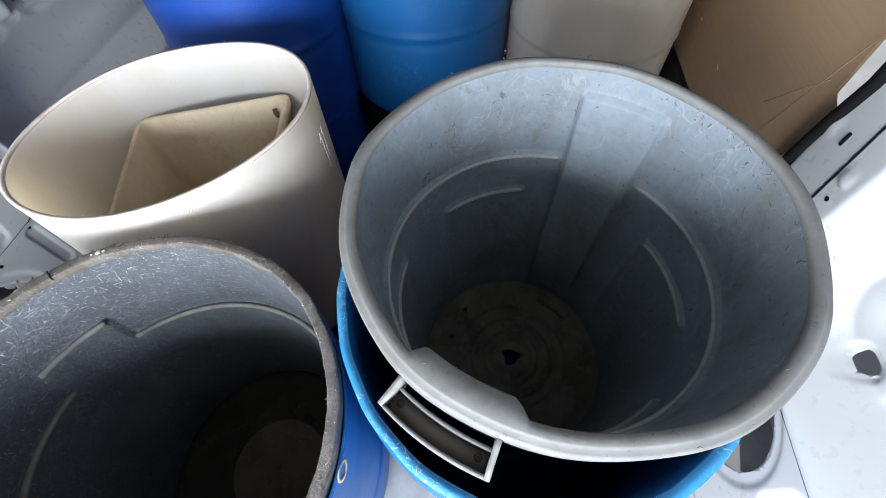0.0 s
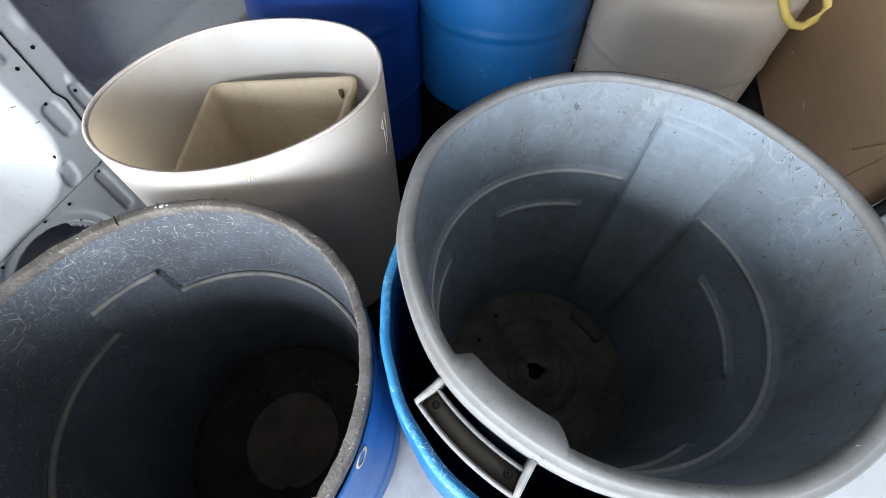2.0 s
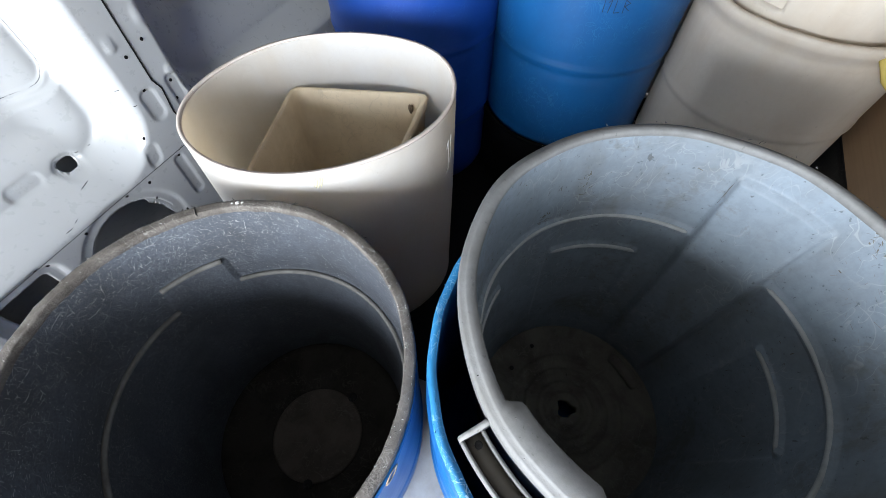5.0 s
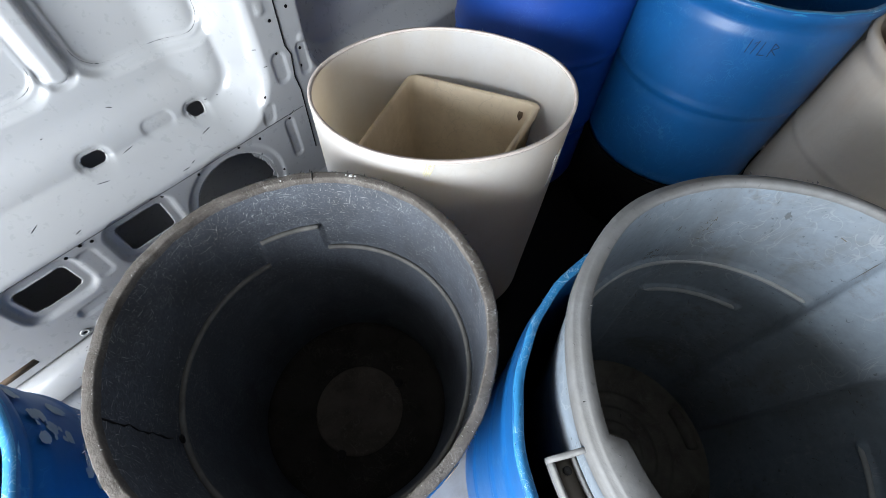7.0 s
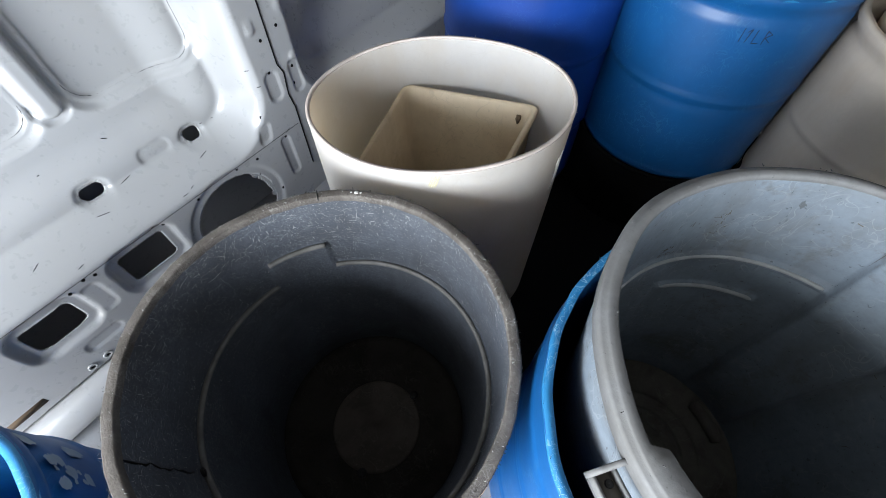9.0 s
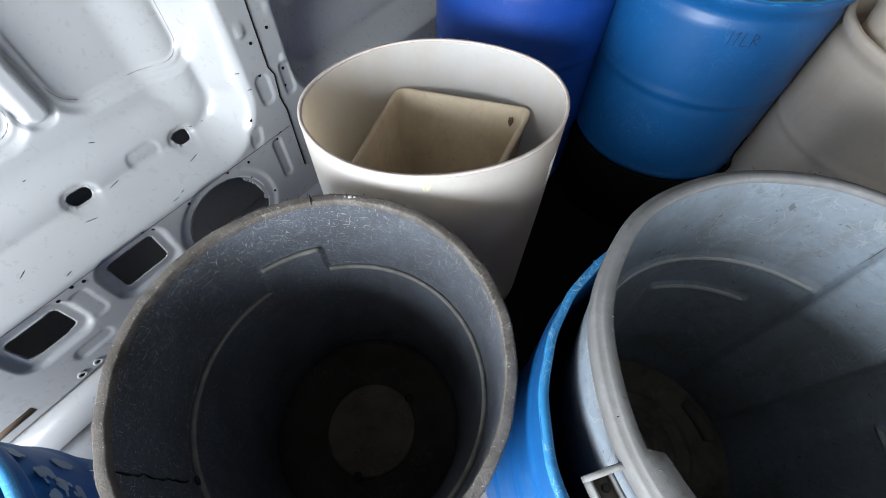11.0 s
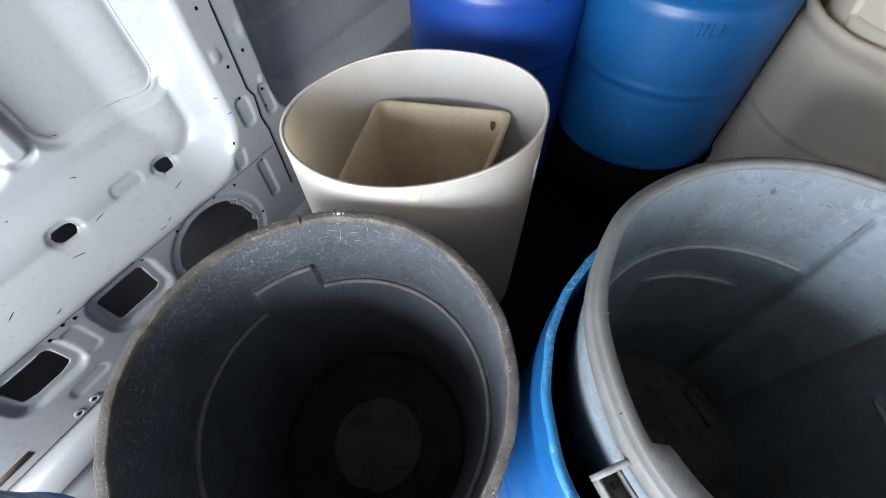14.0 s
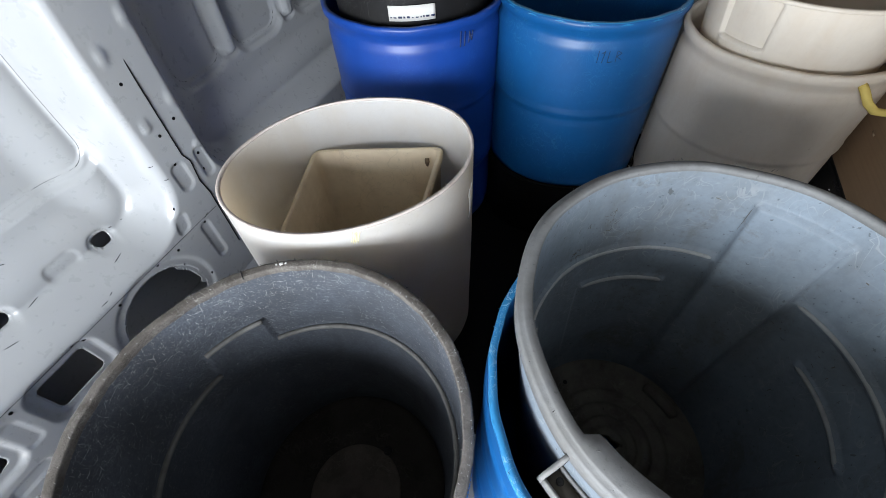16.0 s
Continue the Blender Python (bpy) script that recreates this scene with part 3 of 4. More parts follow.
    part("grip_plate", grip_bm(RT + 0.012, H, True), TAUPE, h, "dirty brownish grip plate")
    for deg in (234.5, 252.0):
        q = radians(deg)
        rv = part("rivet", disc_bm(0.0045, 0.003, 12), BLACK, h)
        rv.matrix_local = pose((RT + 0.035) * math.cos(q), (RT + 0.035) * math.sin(q), H - 0.046)
    return root


def grip_bm(r0, H, plate=False):
    bm = bmesh.new()
    degs = lin(232, 254.5, 16)

    def strip(r_a, r_b, z_a, z_b):
        vs = []
        for d in degs:
            q = radians(d)
            vs.append([bm.verts.new((r * math.cos(q), r * math.sin(q), z)) for r, z in ((r_a, z_a), (r_b, z_a), (r_b, z_b), (r_a, z_b))])
        for p, n in zip(vs, vs[1:]):
            for k in range(4):
                bm.faces.new((p[k], p[(k + 1) % 4], n[(k + 1) % 4], n[k]))
        bm.faces.new(vs[0])
        bm.faces.new(vs[-1][::-1])

    if plate:
        strip(r0 + 0.0142, r0 + 0.0348, H - 0.054, H - 0.050)
        bmesh.ops.recalc_face_normals(bm, faces=bm.faces)
        return bm
    strip(r0 + 0.010, r0 + 0.014, H - 0.058, H - 0.040)
    strip(r0 + 0.035, r0 + 0.039, H - 0.058, H - 0.036)
    for d in (232, 254.5):
        q, w = radians(d), 0.003
        t = Vector((-math.sin(q), math.cos(q), 0))
        e = Vector((math.cos(q), math.sin(q), 0))
        prof = [(r0 - 0.004, H - 0.012), (r0 + 0.012, H - 0.024), (r0 + 0.026, H - 0.030), (r0 + 0.039, H - 0.036), (r0 + 0.039, H - 0.058), (r0 + 0.010, H - 0.060), (r0 - 0.004, H - 0.035)]
        a = [bm.verts.new(e * r + t * w + Vector((0, 0, z))) for r, z in prof]
        b = [bm.verts.new(e * r - t * w + Vector((0, 0, z))) for r, z in prof]
        bm.faces.new(a)
        bm.faces.new(b[::-1])
        for k in range(len(prof)):
            bm.faces.new((a[k], a[(k + 1) % len(prof)], b[(k + 1) % len(prof)], b[k]))
    bmesh.ops.recalc_face_normals(bm, faces=bm.faces)
    return bm


def burrs(root, r, z, count, mat, seed, size=0.006, inner=None, plan=None, cut=(0, 0)):
    """Shavings left along a sawn edge."""
    rnd = random.Random(seed)
    bm = bmesh.new()
    for _ in range(count):
        a = rnd.uniform(0, 2 * math.pi)
        rr = r if inner is None or rnd.random() < 0.5 else inner
        x, y = plan(a, 0.0 if rr == r else -0.008, z) if plan else (rr * math.cos(a), rr * math.sin(a))
        p = Vector((x, y, z + cut[0] * x + cut[1] * y + rnd.uniform(-0.002, 0.002)))
        d = Vector((rnd.uniform(-1, 1), rnd.uniform(-1, 1), rnd.uniform(0.0, 1.0))).normalized() * rnd.uniform(0.3, 1.0) * size
        s = d.orthogonal().normalized() * rnd.uniform(0.0004, 0.0011)
        u = d.cross(s).normalized() * 0.0004
        vs = [bm.verts.new(p + q) for q in (s, -s, u, d + s * 0.3)]
        bm.faces.new((vs[0], vs[1], vs[3]))
        bm.faces.new((vs[1], vs[2], vs[3]))
        bm.faces.new((vs[2], vs[0], vs[3]))
    ob = part("sawn_fuzz", bm, mat, root)
    ob["kind"] = "stuff"
    return ob


def hairs(root, r_at, h, count, mat, seed, a0=0.0, a1=360.0, top=0.01, deep=0.25, length=(0.003, 0.011), bias=2.0, width=0.00045, out=False):
    """Fine scratches that stand proud of an inner wall as thin curled slivers. r_at(depth) is the wall's radius."""
    rnd = random.Random(seed)
    verts, faces = [], []
    for _ in range(count):
        a = radians(rnd.uniform(a0, a1))
        down = top + (deep - top) * rnd.random() ** bias
        turn, ln, curl = rnd.uniform(0, math.pi), length[0] + (length[1] - length[0]) * rnd.random() ** 2, rnd.uniform(-0.25, 0.25)
        w = width * rnd.uniform(0.35, 1.1)
        base = len(verts)
        s, d = 0.0, down
        off = 0.0
        for k in range(4):
            t = turn + curl * k / 3
            ca, sa = math.cos(t), math.sin(t)
            r = r_at(max(0.003, d)) + (0.0008 if out else -0.0008)
            for sg in (-1, 1):
                ang = a + (off + sg * w * -sa) / r
                verts.append((r * math.cos(ang), r * math.sin(ang), h - d - sg * w * ca))
            off += ca * ln / 3
            d += -sa * ln / 3
        for k in range(3):
            q = base + 2 * k
            faces.append((q, q + 1, q + 3, q + 2))
    me = bpy.data.meshes.new("scratches")
    me.from_pydata(verts, [], faces)
    me.materials.append(mat)
    ob = new("scratch_fuzz", me)
    ob.parent = root
    ob["kind"] = "stuff"
    return ob


def dark_can(at):
    root = thing("trash_can", at, "scratched charcoal plastic can with a rough sawn rim", "trash can", tilt=(1.4, 2.1), height=0.685)
    H, RO = 0.685, 0.304
    nz = 110

    def ridge(deg):
        return 0.232 - 0.086 * ang_in(deg, 138.5, 165, 0.7)

    def shape(a, r, z, i):
        deg = math.degrees(a) % 360
        if i <= nz:
            down = H - z
            rd = ridge(deg)
            r -= 0.009 * step(rd - 0.001, rd + 0.005, down) * step(0.66, 0.5, down)
        return r * math.cos(a), r * math.sin(a), z

    ins = [(0.252 + 0.038 * step(-0.15, 0.75, i / nz), 0.014 + (H - 0.014) * i / nz) for i in range(nz + 1)]
    out = [(RO - 0.006, H), (RO - 0.006, H - 0.04), (0.2955, H - 0.2), (0.262, 0.0), (0.25, 0.006)]
    part("body", lathe(ins + out, 360, shape, closed=False), DARK, root)

    def rim_shape(a, r, z, i):
        r += 0.0005 * math.sin(9 * a) + 0.0005 * math.sin(23 * a + 2) + 0.0003 * math.sin(71 * a)
        return r * math.cos(a), r * math.sin(a), z + 0.0014 * math.sin(4 * a) + 0.0005 * math.sin(31 * a) + 0.0003 * math.sin(83 * a)

    rim = [(0.2865, H - 0.003), (0.2867, H + 0.0005), (0.2873, H + 0.0022), (0.2888, H + 0.0028), (RO - 0.003, H + 0.0024), (RO - 0.0012, H + 0.0016), (RO - 0.0002, H), (RO, H - 0.004), (RO, H - 0.022), (RO - 0.008, H - 0.024), (0.2865, H - 0.012)]
    part("rim", lathe(rim, 240, rim_shape), DARK_RIM, root, "rough grey-brown sawn rim")
    burrs(root, RO, H + 0.001, 700, DARK_RIM, 4, 0.006, 0.2875)
    burrs(root, RO - 0.004, H + 0.0025, 260, HAIR_PALE, 6, 0.005, 0.289)
    wall_r = lambda d: 0.252 + 0.038 * step(-0.15, 0.75, (H - d) / H) - 0.009 * step(0.232, 0.236, d)
    hairs(root, wall_r, H, 5200, HAIR, 11, 0, 360, 0.006, 0.30, (0.001, 0.005), 1.3, 0.0005)
    hairs(root, wall_r, H, 3400, HAIR_PALE, 12, 0, 360, 0.006, 0.24, (0.002, 0.012), 1.2, 0.00028)
    hairs(root, wall_r, H, 900, HAIR_PALE, 14, 0, 360, 0.003, 0.09, (0.002, 0.016), 1.0, 0.00035)
    hairs(root, wall_r, H, 1500, HAIR, 13, 130, 285, 0.008, 0.34, (0.002, 0.016), 1.0, 0.0004)
    # worn ledge, paled for the light it catches, stepping up over the grip recess
    ledge = lambda deg: 0.2315 if not 138.5 < deg < 165 else 0.1455
    run = [d for d in lin(165.6, 497.9, 160)]
    for degs in (run, lin(139.2, 164.4, 14)):
        pts = []
        for deg in degs:
            q, d = radians(deg), ledge(deg % 360)
            r = 0.2825 - 0.038 * (1 - step(-0.15, 0.75, (H - d) / H))
            pts.append((r * math.cos(q), r * math.sin(q), H - d - 0.0045))
        part("ledge", tube_bm(pts, 0.0056, 10), DARK_WORN_LIT, root, "worn moulded ledge, paled for the light it catches")
    rnd = random.Random(5)
    pts = []
    for d in lin(0.004, 0.205, 16):
        q = radians(-113.0 + 9 * d + rnd.uniform(-0.6, 0.6))
        r = wall_r(d) - 0.0006
        pts.append((r * math.cos(q), r * math.sin(q), H - d))
    part("crack", tube_bm(pts, [rnd.uniform(0.0008, 0.0022) for _ in pts], 6), BLACK, root, "dark crack running down from the rim")
    hole = part("hole", disc_bm(0.0085, 0.003, 14), BLACK, root)
    hq = radians(-110.4)
    hole.matrix_local = pose(0.2765 * math.cos(hq), 0.2765 * math.sin(hq), H - 0.214, 0, 90, -110.4)
    # saw slit and crumbs on the far rim
    sq = radians(135.4)
    slit = part("saw_slit", box_bm(-0.0095, 0.0095, -0.0008, 0.0008, -0.004, 0.0042, 0.0003), BLACK, root)
    slit.matrix_local = pose(0.2945 * math.cos(sq), 0.2945 * math.sin(sq), H, 0, 0, 140.4)
    for deg, sz in ((121.0, 0.0042), (119.4, 0.0028), (122.9, 0.0022)):
        bm = bmesh.new()
        bmesh.ops.create_icosphere(bm, subdivisions=2, radius=sz)
        for v in bm.verts:
            v.co *= rnd.uniform(0.7, 1.15)
            v.co.z *= 0.5
        cq = radians(deg)
        crumb = part("crumb", bm, HAIR_PALE, root, "pale plastic crumb")
        crumb.location = (0.296 * math.cos(cq), 0.296 * math.sin(cq), H + 0.004)
    for x, y in ((0.058, -0.122), (0.049, 0.122)):
        nt_ = part("notch", disc_bm(0.013, 0.003, 12), BLACK, root)
        nt_.matrix_local = pose(x, y, 0.0165)
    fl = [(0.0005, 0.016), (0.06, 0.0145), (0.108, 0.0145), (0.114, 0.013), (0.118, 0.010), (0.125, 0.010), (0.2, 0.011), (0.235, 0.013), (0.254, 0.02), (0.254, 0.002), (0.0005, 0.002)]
    part("bottom", lathe(fl, 96), DARK_FLOOR, root, "grimy bottom, darkened to hold the shade")
    disc = [(0.0005, 0.0175), (0.055, 0.0175), (0.058, 0.019), (0.062, 0.0175), (0.118, 0.0178), (0.124, 0.0165), (0.124, 0.0155), (0.0005, 0.0155)]
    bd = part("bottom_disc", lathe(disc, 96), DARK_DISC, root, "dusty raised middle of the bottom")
    bd.location = (0.012, -0.005, 0.0)
    return root


def drum(name, at, r, h, mat, label, hoops, edge=None, category="drum", rz=0.0, oval=None, lip=True, group="plastic drums", wall=0.008, tilt=(0, 0), cut=(0, 0)):
    """An open plastic drum of thick wall with rolling hoops. oval(angle) scales the plan."""
    root = thing(name, at, label, category, group, rz, tilt, h)
    zs = lin(0.012, h, 90)
    prof = []
    for z in zs:
        rr = r - wall
        rr -= 0.010 * step(0.05, 0.0, z)
        prof.append((rr, z))
    ins_n = len(prof)
    for z in zs[::-1]:
        rr = r - 0.012 * step(0.07, 0.0, z)
        for hz in hoops:
            rr += 0.0045 * math.exp(-((z - hz) / 0.008) ** 2) - 0.003 * math.exp(-((z - hz + 0.022) / 0.012) ** 2)
        if lip:
            rr += 0.007 * step(h - 0.030, h - 0.022, z) - 0.008 * math.exp(-((z - h + 0.05) / 0.014) ** 2)
        prof.append((rr, z))

    def shape(a, q, z, i):
        k = 1.0 if oval is None else 1 + (oval(a) - 1) * step(0.0, 0.55, z)
        x, y = q * k * math.cos(a), q * k * math.sin(a)
        return x, y, z + (cut[0] * x + cut[1] * y + 0.001 * math.sin(6 * a) + 0.0006 * math.sin(17 * a)) * step(h - 0.1, h, z)

    part("shell", lathe(prof, 144, shape, closed=False), mat, root)
    part("bottom", lathe([(0.0005, 0.012), (r - wall - 0.008, 0.012), (r - wall - 0.008, 0.0), (0.0005, 0.0)], 96, lambda a, q, z, i: (q * math.cos(a), q * math.sin(a), z)), mat, root)
    if edge is not None:
        def es(a, q, z, i):
            k = 1.0 if oval is None else oval(a)
            x, y = (q * k + 0.0007 * math.sin(21 * a)) * math.cos(a), (q * k + 0.0007 * math.sin(21 * a)) * math.sin(a)
            return x, y, z + cut[0] * x + cut[1] * y + 0.001 * math.sin(6 * a) + 0.0006 * math.sin(17 * a)
        x = 0.006 if lip else 0.0
        part("sawn_edge", lathe([(r - wall - 0.0006, h - 0.008), (r - wall - 0.0004, h + 0.0006), (r + x, h + 0.0008), (r + x + 0.0008, h - 0.006)], 192, es), edge, root)
        k_at = oval or (lambda a: 1.0)
        burrs(root, r, h, 150, edge, int(r * 1000) + int(h * 1000), 0.006, r - wall,
              lambda a, off, z: ((r + off) * k_at(a) * math.cos(a), (r + off) * k_at(a) * math.sin(a)), cut)
    return root


grey = grey_can((0.2283, 0.537, 0.1905))
dark = dark_can((-0.351, 0.239, 0.022))
# far side of the cut drum is pushed outwards by the can that is wedged in it
blue_cut = drum("drum", (0.2014, 0.499, 0.0), 0.295, 0.775, BLUE, "bright blue plastic drum with the top sawn off", (0.30, 0.55, 0.69), BLUE_EDGE, lip=False, wall=0.012,
                oval=lambda a: 1 - 0.049 * math.cos(2 * a) + 0.21 * max(0.0, math.cos(a - radians(45))) ** 1.5, cut=(0.042, -0.009))
blue_under = drum("drum", (-0.350, 0.239, 0.003), 0.3035, 0.66, BLUE, "blue plastic drum round the charcoal can", (0.25,), None, lip=False, wall=0.004, tilt=(1.4, 2.1))
drum_b = drum("drum", (-0.584, -0.392, 0.0), 0.287, 0.70, BLUE, "blue sawn drum with torn label remains", (0.25, 0.5), BLUE_EDGE, lip=True)
drum_deep = drum("drum", (-0.66, 1.504, 0.0), 0.285, 0.852, BLUE_DEEP, "deep blue plastic drum holding a black can", (0.30, 0.58), None)
drum_light = drum("drum", (-0.12, 1.664, 0.0), 0.285, 0.862, BLUE, "open light blue plastic drum with marker writing", (0.304, 0.583), BLUE_EDGE)
drum_white = drum("drum", (0.445, 1.640, 0.0), 0.272, 0.806, WHITE, "white plastic drum holding a cut white tub", (0.27, 0.545), None)


def black_can(at):
    root = thing("trash_can", at, "black plastic can with a white label standing in a drum", "trash can")
    top = 0.72
    ins = [(0.21 + 0.045 * z / top, 0.02 + z) for z in lin(0, top - 0.02, 30)]
    out = [(0.274, top), (0.276, top - 0.03), (0.266, top - 0.035)] + [(0.262 - 0.04 * (1 - z / top), z) for z in lin(top - 0.05, 0, 20)] + [(0.0005, 0.0), (0.0005, 0.02)]
    part("body", lathe(ins + out, 120), BLACK, root)
    lab = part("label", curved_patch(0.2525, 279, 309, 0.392, 0.432, 0.0012), PAPER, root, "white printed paper label")
    rnd = random.Random(3)
    a = 280.0
    while a < 307:
        w = rnd.uniform(0.8, 2.6)
        part("print_bar", curved_patch(0.2539, a, a + w, 0.400, 0.400 + rnd.choice((0.003, 0.005)), 0.0004, 4), INK, lab)
        a += w + rnd.uniform(0.5, 1.6)
    part("lug", box_bm(-0.33, -0.25, -0.05, 0.05, top - 0.06, top - 0.02, 0.008), BLACK, root)
    return root


def curved_patch(r, a0, a1, z0, z1, thick, n=16):
    bm = bmesh.new()
    cols = []
    for d in lin(a0, a1, n):
        q = radians(d)
        cols.append([bm.verts.new((rr * math.cos(q), rr * math.sin(q), z)) for rr, z in ((r, z0), (r + thick, z0), (r + thick, z1), (r, z1))])
    for p, q in zip(cols, cols[1:]):
        for k in range(4):
            bm.faces.new((p[k], p[(k + 1) % 4], q[(k + 1) % 4], q[k]))
    bm.faces.new(cols[0])
    bm.faces.new(cols[-1][::-1])
    bmesh.ops.recalc_face_normals(bm, faces=bm.faces)
    return bm


black = black_can((-0.66, 1.504, 0.464))


def ink_marks(root, r, a, z, strokes, mat, scale=1.0, w=0.0016, name="marker_stroke"):
    """Hand-drawn strokes on a drum's side: each a pair of points in metres along and up from (a, z)."""
    for x0, y0, x1, y1 in strokes:
        pts = []
        for q in lin(0, 1, 5):
            d = radians(a) + scale * (x0 + (x1 - x0) * q) / r
            pts.append((r * math.cos(d), r * math.sin(d), z + scale * (y0 + (y1 - y0) * q)))
        part(name, tube_bm(pts, w * scale, 6), mat, root)


ink_marks(drum_light, 0.2855, 285, 0.755, [(0, 0, 0, 0.035), (0.014, 0.0, 0.018, 0.034), (0.018, 0.034, 0.010, 0.026), (0.030, 0.0, 0.031, 0.034), (0.030, 0.0, 0.045, 0.002), (0.054, 0.0, 0.054, 0.034), (0.054, 0.034, 0.068, 0.026), (0.068, 0.026, 0.055, 0.017), (0.055, 0.017, 0.070, 0.006)], INK, 0.95, 0.0010)
ink_marks(drum_deep, 0.2855, 322, 0.775, [(0, 0, 0.003, 0.05), (0.016, 0.0, 0.019, 0.045), (0.034, 0.006, 0.037, 0.042), (0.037, 0.042, 0.046, 0.010), (0.046, 0.010, 0.050, 0.040)], INK, 0.9, 0.0016)
bm = lathe([(0.010, 0), (0.016, 0), (0.016, 0.001), (0.010, 0.001)], 28)
for v in bm.verts:
    v.co.y *= 1.7
    q, up, out = v.co.x / 0.3035, v.co.y, v.co.z
    v.co = ((0.3037 + out) * math.cos(q - 0.033), (0.3037 + out) * math.sin(q - 0.033), 0.640 + up)
part("sticker", bm, PAPER_BROWN, blue_under, "oval torn sticker outline")
# remains of torn labels on the near drum
rnd = random.Random(8)
bm = bmesh.new()
for a0, a1, z0, z1 in ((79, 87, 0.575, 0.64), (66, 78, 0.45, 0.56), (30, 48, 0.42, 0.52), (89, 92, 0.615, 0.64), (95, 99, 0.55, 0.575), (98, 102, 0.63, 0.65)):
    for _ in range(14):
        d, zz, sz = radians(rnd.uniform(a0, a1)), rnd.uniform(z0, z1), rnd.uniform(0.006, 0.018)
        vs = []
        for k in range(8):
            t = 2 * math.pi * k / 8
            q = sz * rnd.uniform(0.5, 1.1)
            rr = 0.2882 + rnd.uniform(0, 0.0004)
            dd = d + q * math.cos(t) / rr
            vs.append(bm.verts.new((rr * math.cos(dd), rr * math.sin(dd), zz + 0.7 * q * math.sin(t))))
        bm.faces.new(vs)
residue = part("label_residue", bm, SCUFF, drum_b, "torn whitish label residue", False)
residue["kind"] = "stuff"
# black shell added round the light blue drum's foot to darken its lower third
foot_shell = thing("tub", (-0.12, 1.664, 0.010), "added black shell darkening the foot of a blue drum", "tub")
part("body", lathe([(0.0005, 0.001), (0.297, 0.001), (0.302, 0.286), (0.298, 0.288), (0.293, 0.284), (0.290, -0.008), (0.0005, -0.008)][:5] + [(0.2935, 0.004), (0.0005, 0.004)], 96), DEEP_BLACK, foot_shell)
part("rim", lathe([(0.2925, 0.2875), (0.303, 0.2875), (0.305, 0.280), (0.3035, 0.276), (0.3018, 0.2862), (0.2935, 0.2862)], 96), DEEP_BLACK, foot_shell)


def oval_tub(at):
    root = thing("drum", at, "white plastic drum sawn off and squeezed oval", "drum", "plastic drums")
    H, A, B, TH, W = 0.742, 0.300, 0.241, 0.75, 0.008

    def plan(a, off, z):
        u, w = (A + off) * math.cos(a), (B + off) * math.sin(a)
        k = 0.985 + 0.015 * step(0.0, 0.5, z)
        c, s = math.cos(TH), math.sin(TH)
        return (u * c - w * s) * k, (u * s + w * c) * k

    def shape(a, q, z, i):
        x, y = plan(a, q, z)
        return x, y, z + 0.002 * math.sin(4 * a + 1) * step(H - 0.05, H, z)

    zs = lin(0.012, H, 70)
    prof = [(-W, z) for z in zs] + [(0.0, z) for z in zs[::-1]]
    part("shell", lathe(prof, 160, shape, closed=False), TUB_WHITE, root)
    part("sawn_edge", lathe([(-W - 0.0005, H - 0.004), (-W, H + 0.0008), (0.0, H + 0.0008), (0.0005, H - 0.004)], 160, shape), TAN_EDGE, root, "rough tan sawn edge")
    part("bottom", lathe([(-0.24, 0.012), (-0.012, 0.012), (-0.012, 0.0), (-0.24, 0.0)], 96, shape), TUB_WHITE, root)

    burrs(root, 1.0, H, 110, TUB_WHITE, 31, 0.006, 0.9, plan)

    def stroke(a0, z0, a1, z1, w, mat, name):
        pts = [(*plan(radians(a0 + (a1 - a0) * q), 0.0003, H), z0 + (z1 - z0) * q) for q in lin(0, 1, 6)]
        part(name, tube_bm(pts, w, 6), mat, root)

    for k in range(7):
        stroke(-97.4 - 0.45 * k, H - 0.006 - 0.002 * (k % 3), -98.9 - 0.45 * k, H - 0.034 - 0.005 * (k % 2), 0.0009, YELLOW_INK, "crayon_mark")
    for a0, z0, a1, z1 in ((-34.5, 0.655, -34.0, 0.565), (-30.5, 0.66, -31.5, 0.575), (-34.5, 0.655, -36.5, 0.635), (-30.5, 0.66, -32.0, 0.645), (-34.0, 0.565, -36.0, 0.555)):
        stroke(a0, z0, a1, z1, 0.0012, PAPER, "scratched_mark")
    return root


tub = oval_tub((-0.527, 0.809, 0.0))


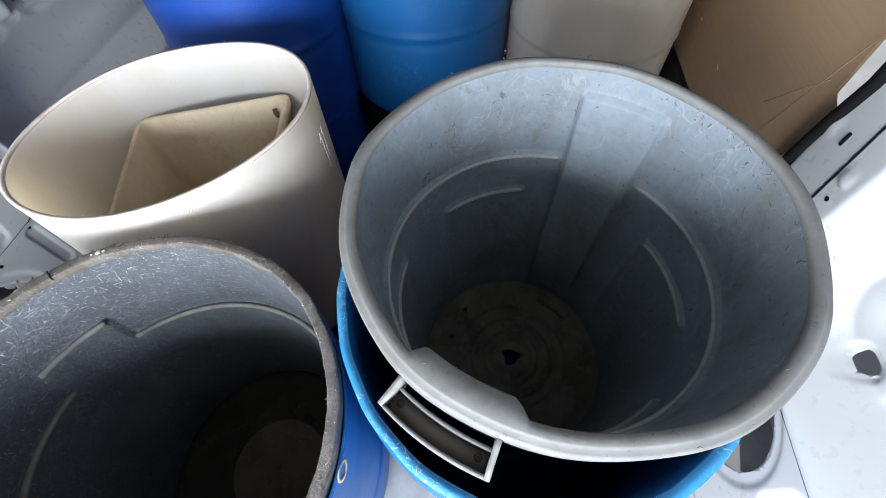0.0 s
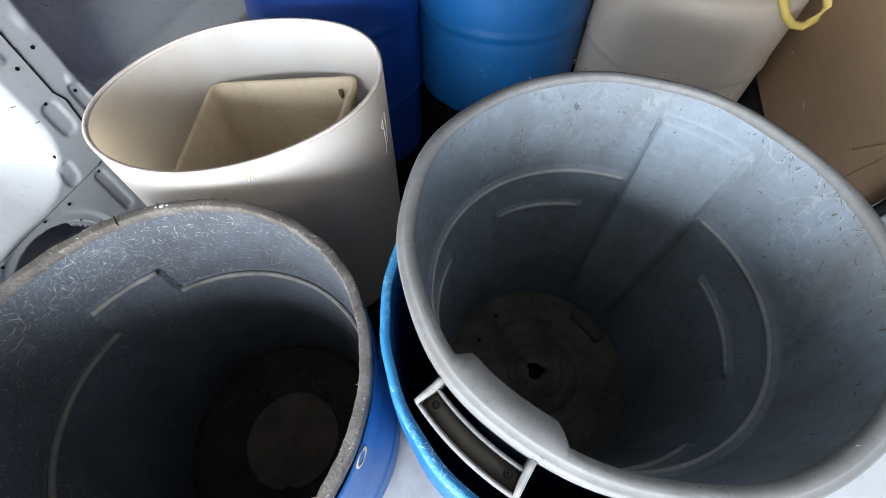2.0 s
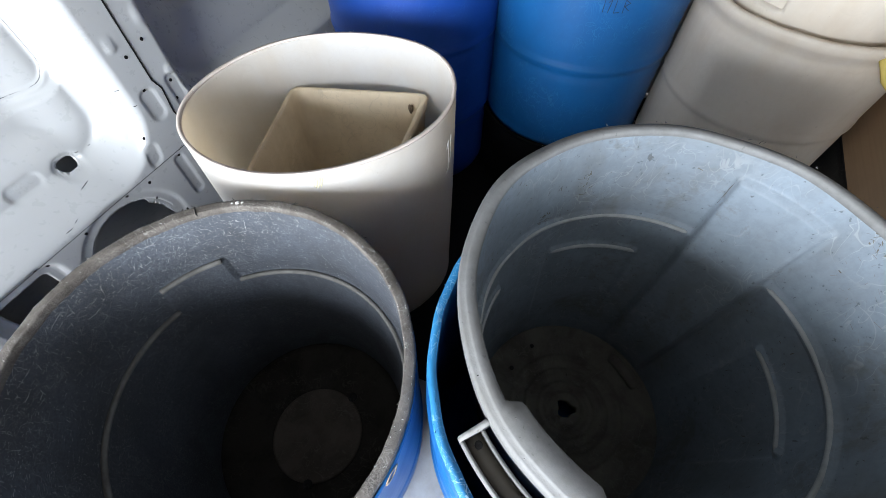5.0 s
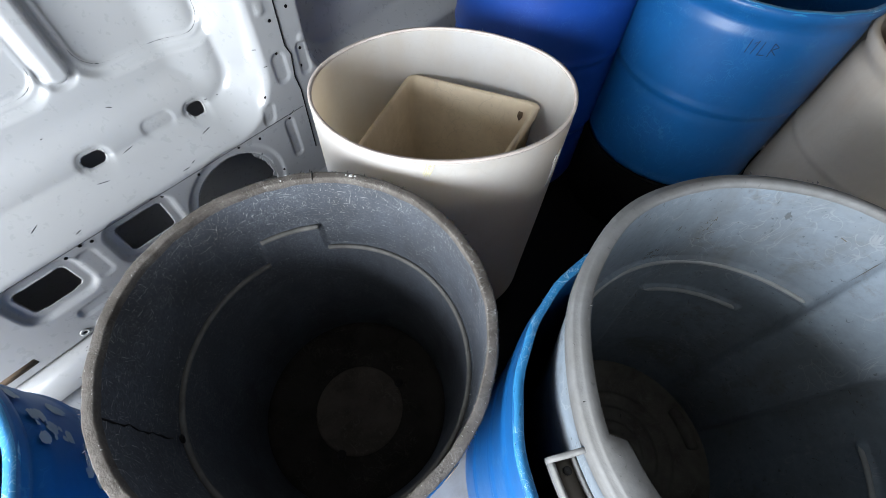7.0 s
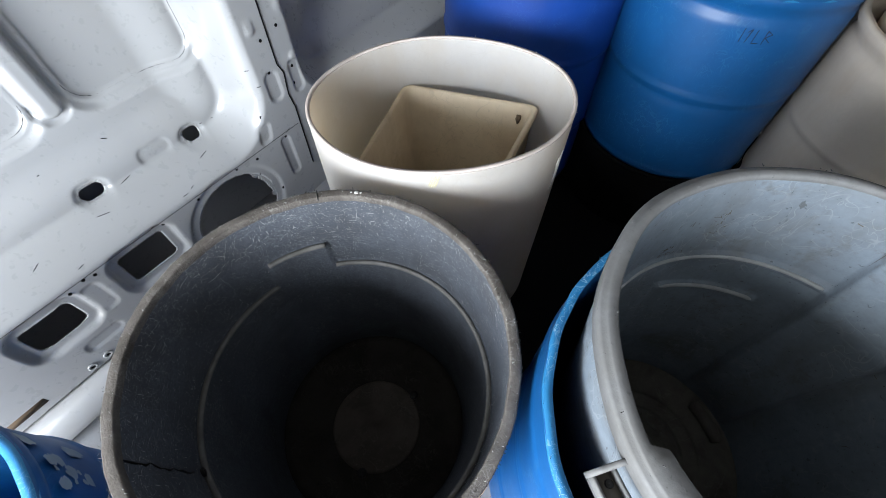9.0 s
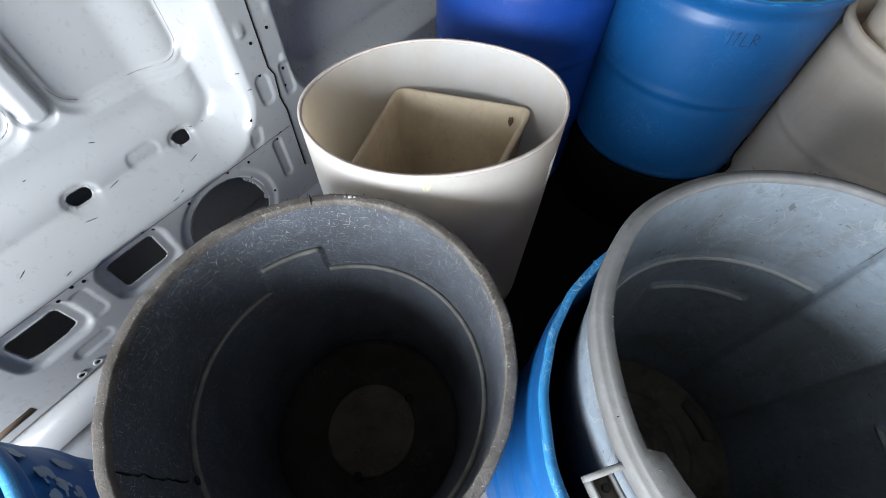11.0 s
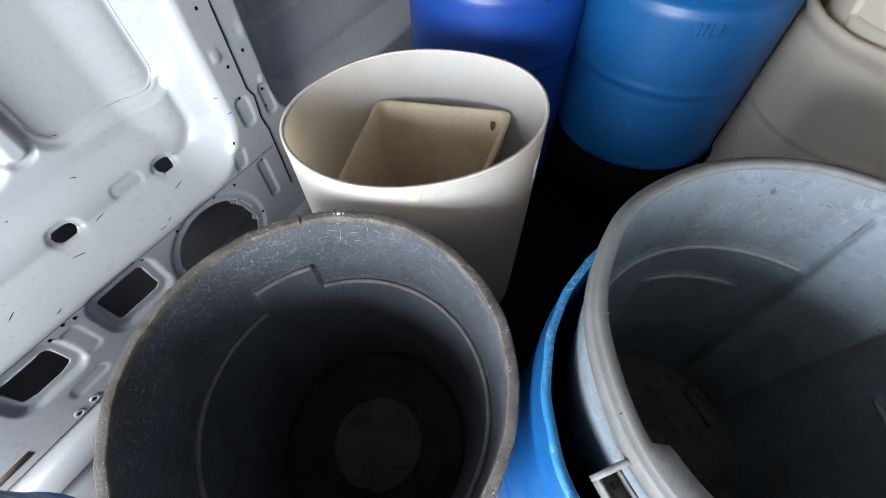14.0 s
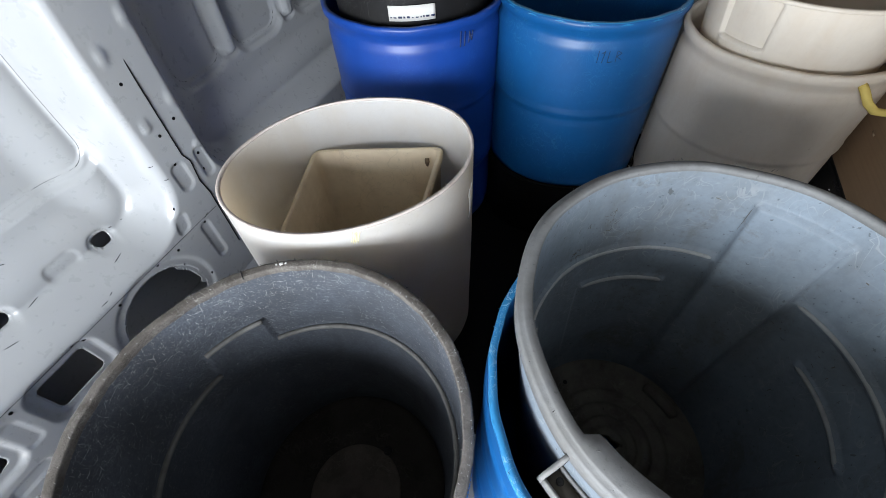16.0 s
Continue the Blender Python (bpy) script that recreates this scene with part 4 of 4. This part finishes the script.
def square_bin(c_bl, c_br, c_fl, c_fr, z0, z1):
    """An open box with thick walls and rounded corners, given by its top corners."""
    root = thing("storage_bin", ((c_bl[0] + c_fr[0]) / 2, (c_bl[1] + c_fr[1]) / 2, z0), "stained cream rectangular plastic bin standing in the white drum", "bin")
    mid = Vector(((c_bl[0] + c_fr[0]) / 2, (c_bl[1] + c_fr[1]) / 2))
    cs = [Vector(c) - mid for c in (c_fl, c_fr, c_br, c_bl)]

    def ring(inset, rad, z, shrink):
        pts = []
        for k in range(4):
            p, a, b = cs[k], cs[k - 1], cs[(k + 1) % 4]
            u, v = (a - p).normalized(), (b - p).normalized()
            q = p + (u + v) * inset
            for s in lin(0, 1, 6):
                w = (1 - s) ** 2 * (q + u * rad) + 2 * s * (1 - s) * q + s * s * (q + v * rad)
                pts.append((w.x * shrink, w.y * shrink, z))
        return pts

    h = z1 - z0
    bm = bmesh.new()
    rings = []
    for inset, rad, z, sh in [(0.0, 0.03, 0.0, 0.9), (0.0, 0.03, h - 0.03, 0.985), (-0.004, 0.032, h - 0.028, 0.99), (-0.004, 0.032, h - 0.002, 1.0), (0.0, 0.03, h, 1.0), (0.008, 0.026, h, 1.0), (0.011, 0.024, h - 0.004, 1.0), (0.012, 0.024, 0.012, 0.9)]:
        rings.append([bm.verts.new(p) for p in ring(inset, rad, z, sh)])
    n = len(rings[0])
    for a, b in zip(rings, rings[1:]):
        for k in range(n):
            bm.faces.new((a[k], a[(k + 1) % n], b[(k + 1) % n], b[k]))
    bm.faces.new(rings[0])
    bm.faces.new(rings[-1])
    bmesh.ops.recalc_face_normals(bm, faces=bm.faces)
    part("body", bm, CREAM, root)
    rb = bmesh.new()
    rr = [[rb.verts.new(p) for p in ring(i_, r_, z_, 1.0)] for i_, r_, z_ in ((-0.0015, 0.031, h - 0.012), (-0.0015, 0.031, h + 0.0008), (0.0, 0.03, h + 0.0018), (0.009, 0.026, h + 0.0018), (0.0095, 0.026, h - 0.002))]
    for a, b in zip(rr, rr[1:]):
        for k in range(n):
            rb.faces.new((a[k], a[(k + 1) % n], b[(k + 1) % n], b[k]))
    bmesh.ops.recalc_face_normals(rb, faces=rb.faces)
    part("rim", rb, CREAM, root)
    hb = disc_bm(0.007, 0.002, 14)
    for v in hb.verts:
        v.co.y *= 2.0 * (1 + 0.25 * math.sin(3 * math.atan2(v.co.y, v.co.x)))
    st = part("stain", hb, RUST, root, "brown gouge in the wall")
    st.matrix_world = pose(-0.428, 1.020, z1 - 0.035, 90, 0, 20.2)
    return root


bin_box = square_bin((-0.735, 0.925), (-0.390, 1.052), (-0.632, 0.600), (-0.330, 0.700), 0.012, 0.622)


def inner_tub(at):
    root = thing("tub", at, "white plastic tub with a grip recess standing in the white drum", "tub")
    H = 0.46

    def shape(a, r, z, i):
        deg = math.degrees(a) % 360
        if z > 0.1 and i > 40:
            r -= 0.035 * ang_in(deg, 212.5, 241.5, 0.8) * step(0.336, 0.344, z) * step(0.452, 0.446, z)
            r += 0.006 * ang_in(deg, 212.5, 241.5, 0.8) * step(0.344, 0.338, z)
        return r * math.cos(a), r * math.sin(a), z

    ins = [(0.18 + 0.059 * z / H, 0.02 + z) for z in lin(0, H - 0.02, 40)]
    out = [(0.246, H), (0.2475, H - 0.004)] + [(0.19 + 0.058 * z / H, z) for z in lin(H - 0.012, 0.0, 120)]
    part("body", lathe(ins + out + [(0.0005, 0.0), (0.0005, 0.02)], 160, shape), WHITE, root)
    part("rim", lathe([(0.2385, H - 0.003), (0.2387, H + 0.0012), (0.2455, H + 0.0014), (0.2485, H - 0.001), (0.2492, H - 0.007), (0.2470, H - 0.008), (0.2462, H + 0.0004)], 144), WHITE, root)
    return root


white_inner = inner_tub((0.445, 1.640, 0.48))

# ---- cardboard and what it stands on ----
bm = bmesh.new()
outline = [(0.903, 0.455), (0.902, 0.64), (0.880, 0.775), (0.904, 0.79), (0.909, 1.0), (0.915, 1.58), (2.295, 1.58), (2.295, 0.455)]
rows = [[bm.verts.new((x, y, z)) for y, z in outline] for x in (0.738, 0.744)]
bm.faces.new(rows[0])
bm.faces.new(rows[1][::-1])
for k in range(len(outline)):
    bm.faces.new((rows[0][k], rows[1][k], rows[1][(k + 1) % len(outline)], rows[0][(k + 1) % len(outline)]))
bmesh.ops.recalc_face_normals(bm, faces=bm.faces)
card = part("cardboard_sheet", bm, CARD, None, "", False)
tagged(card, "large brown cardboard sheet covering the side door opening", "cardboard")
for pts in ([(0.7375, 0.93, 0.80), (0.7375, 1.0, 0.72), (0.7375, 1.05, 0.66)], [(0.7375, 1.012, 0.596), (0.7375, 0.906, 0.898)]):
    part("crease", tube_bm(pts, 0.0007, 6), CARD, card)
for y, z, q in ((1.30, 0.585, 30), (1.52, 0.60, 10)):
    fl = part("torn_fleck", box_bm(-0.0012, 0.0012, -0.011, 0.011, -0.0028, 0.0028, 0.001), PAPER_BROWN, card)
    fl.matrix_local = pose(0.7372, y, z, q, 0, 0)
# Black box added to fill the dark gap and stop light below the sheet.
tote = part("dark_filler_box", box_bm(0.73, 0.80, 0.95, 2.2, 0.0, 0.452, 0.01), BLACK, None, "", False)
tagged(tote, "added black box filling the dark gap under the cardboard sheet", "box")
rope = part("rope_loop", tube_bm([(0.570, 1.402, 0.786), (0.580, 1.385, 0.775), (0.598, 1.375, 0.752), (0.622, 1.376, 0.735), (0.648, 1.38, 0.732), (0.668, 1.388, 0.748), (0.674, 1.395, 0.775), (0.660, 1.404, 0.800), (0.640, 1.414, 0.812), (0.615, 1.432, 0.812)], 0.0095, 12), YELLOW)
tagged(rope, "yellow rope loop tied to the white drum", "rope")
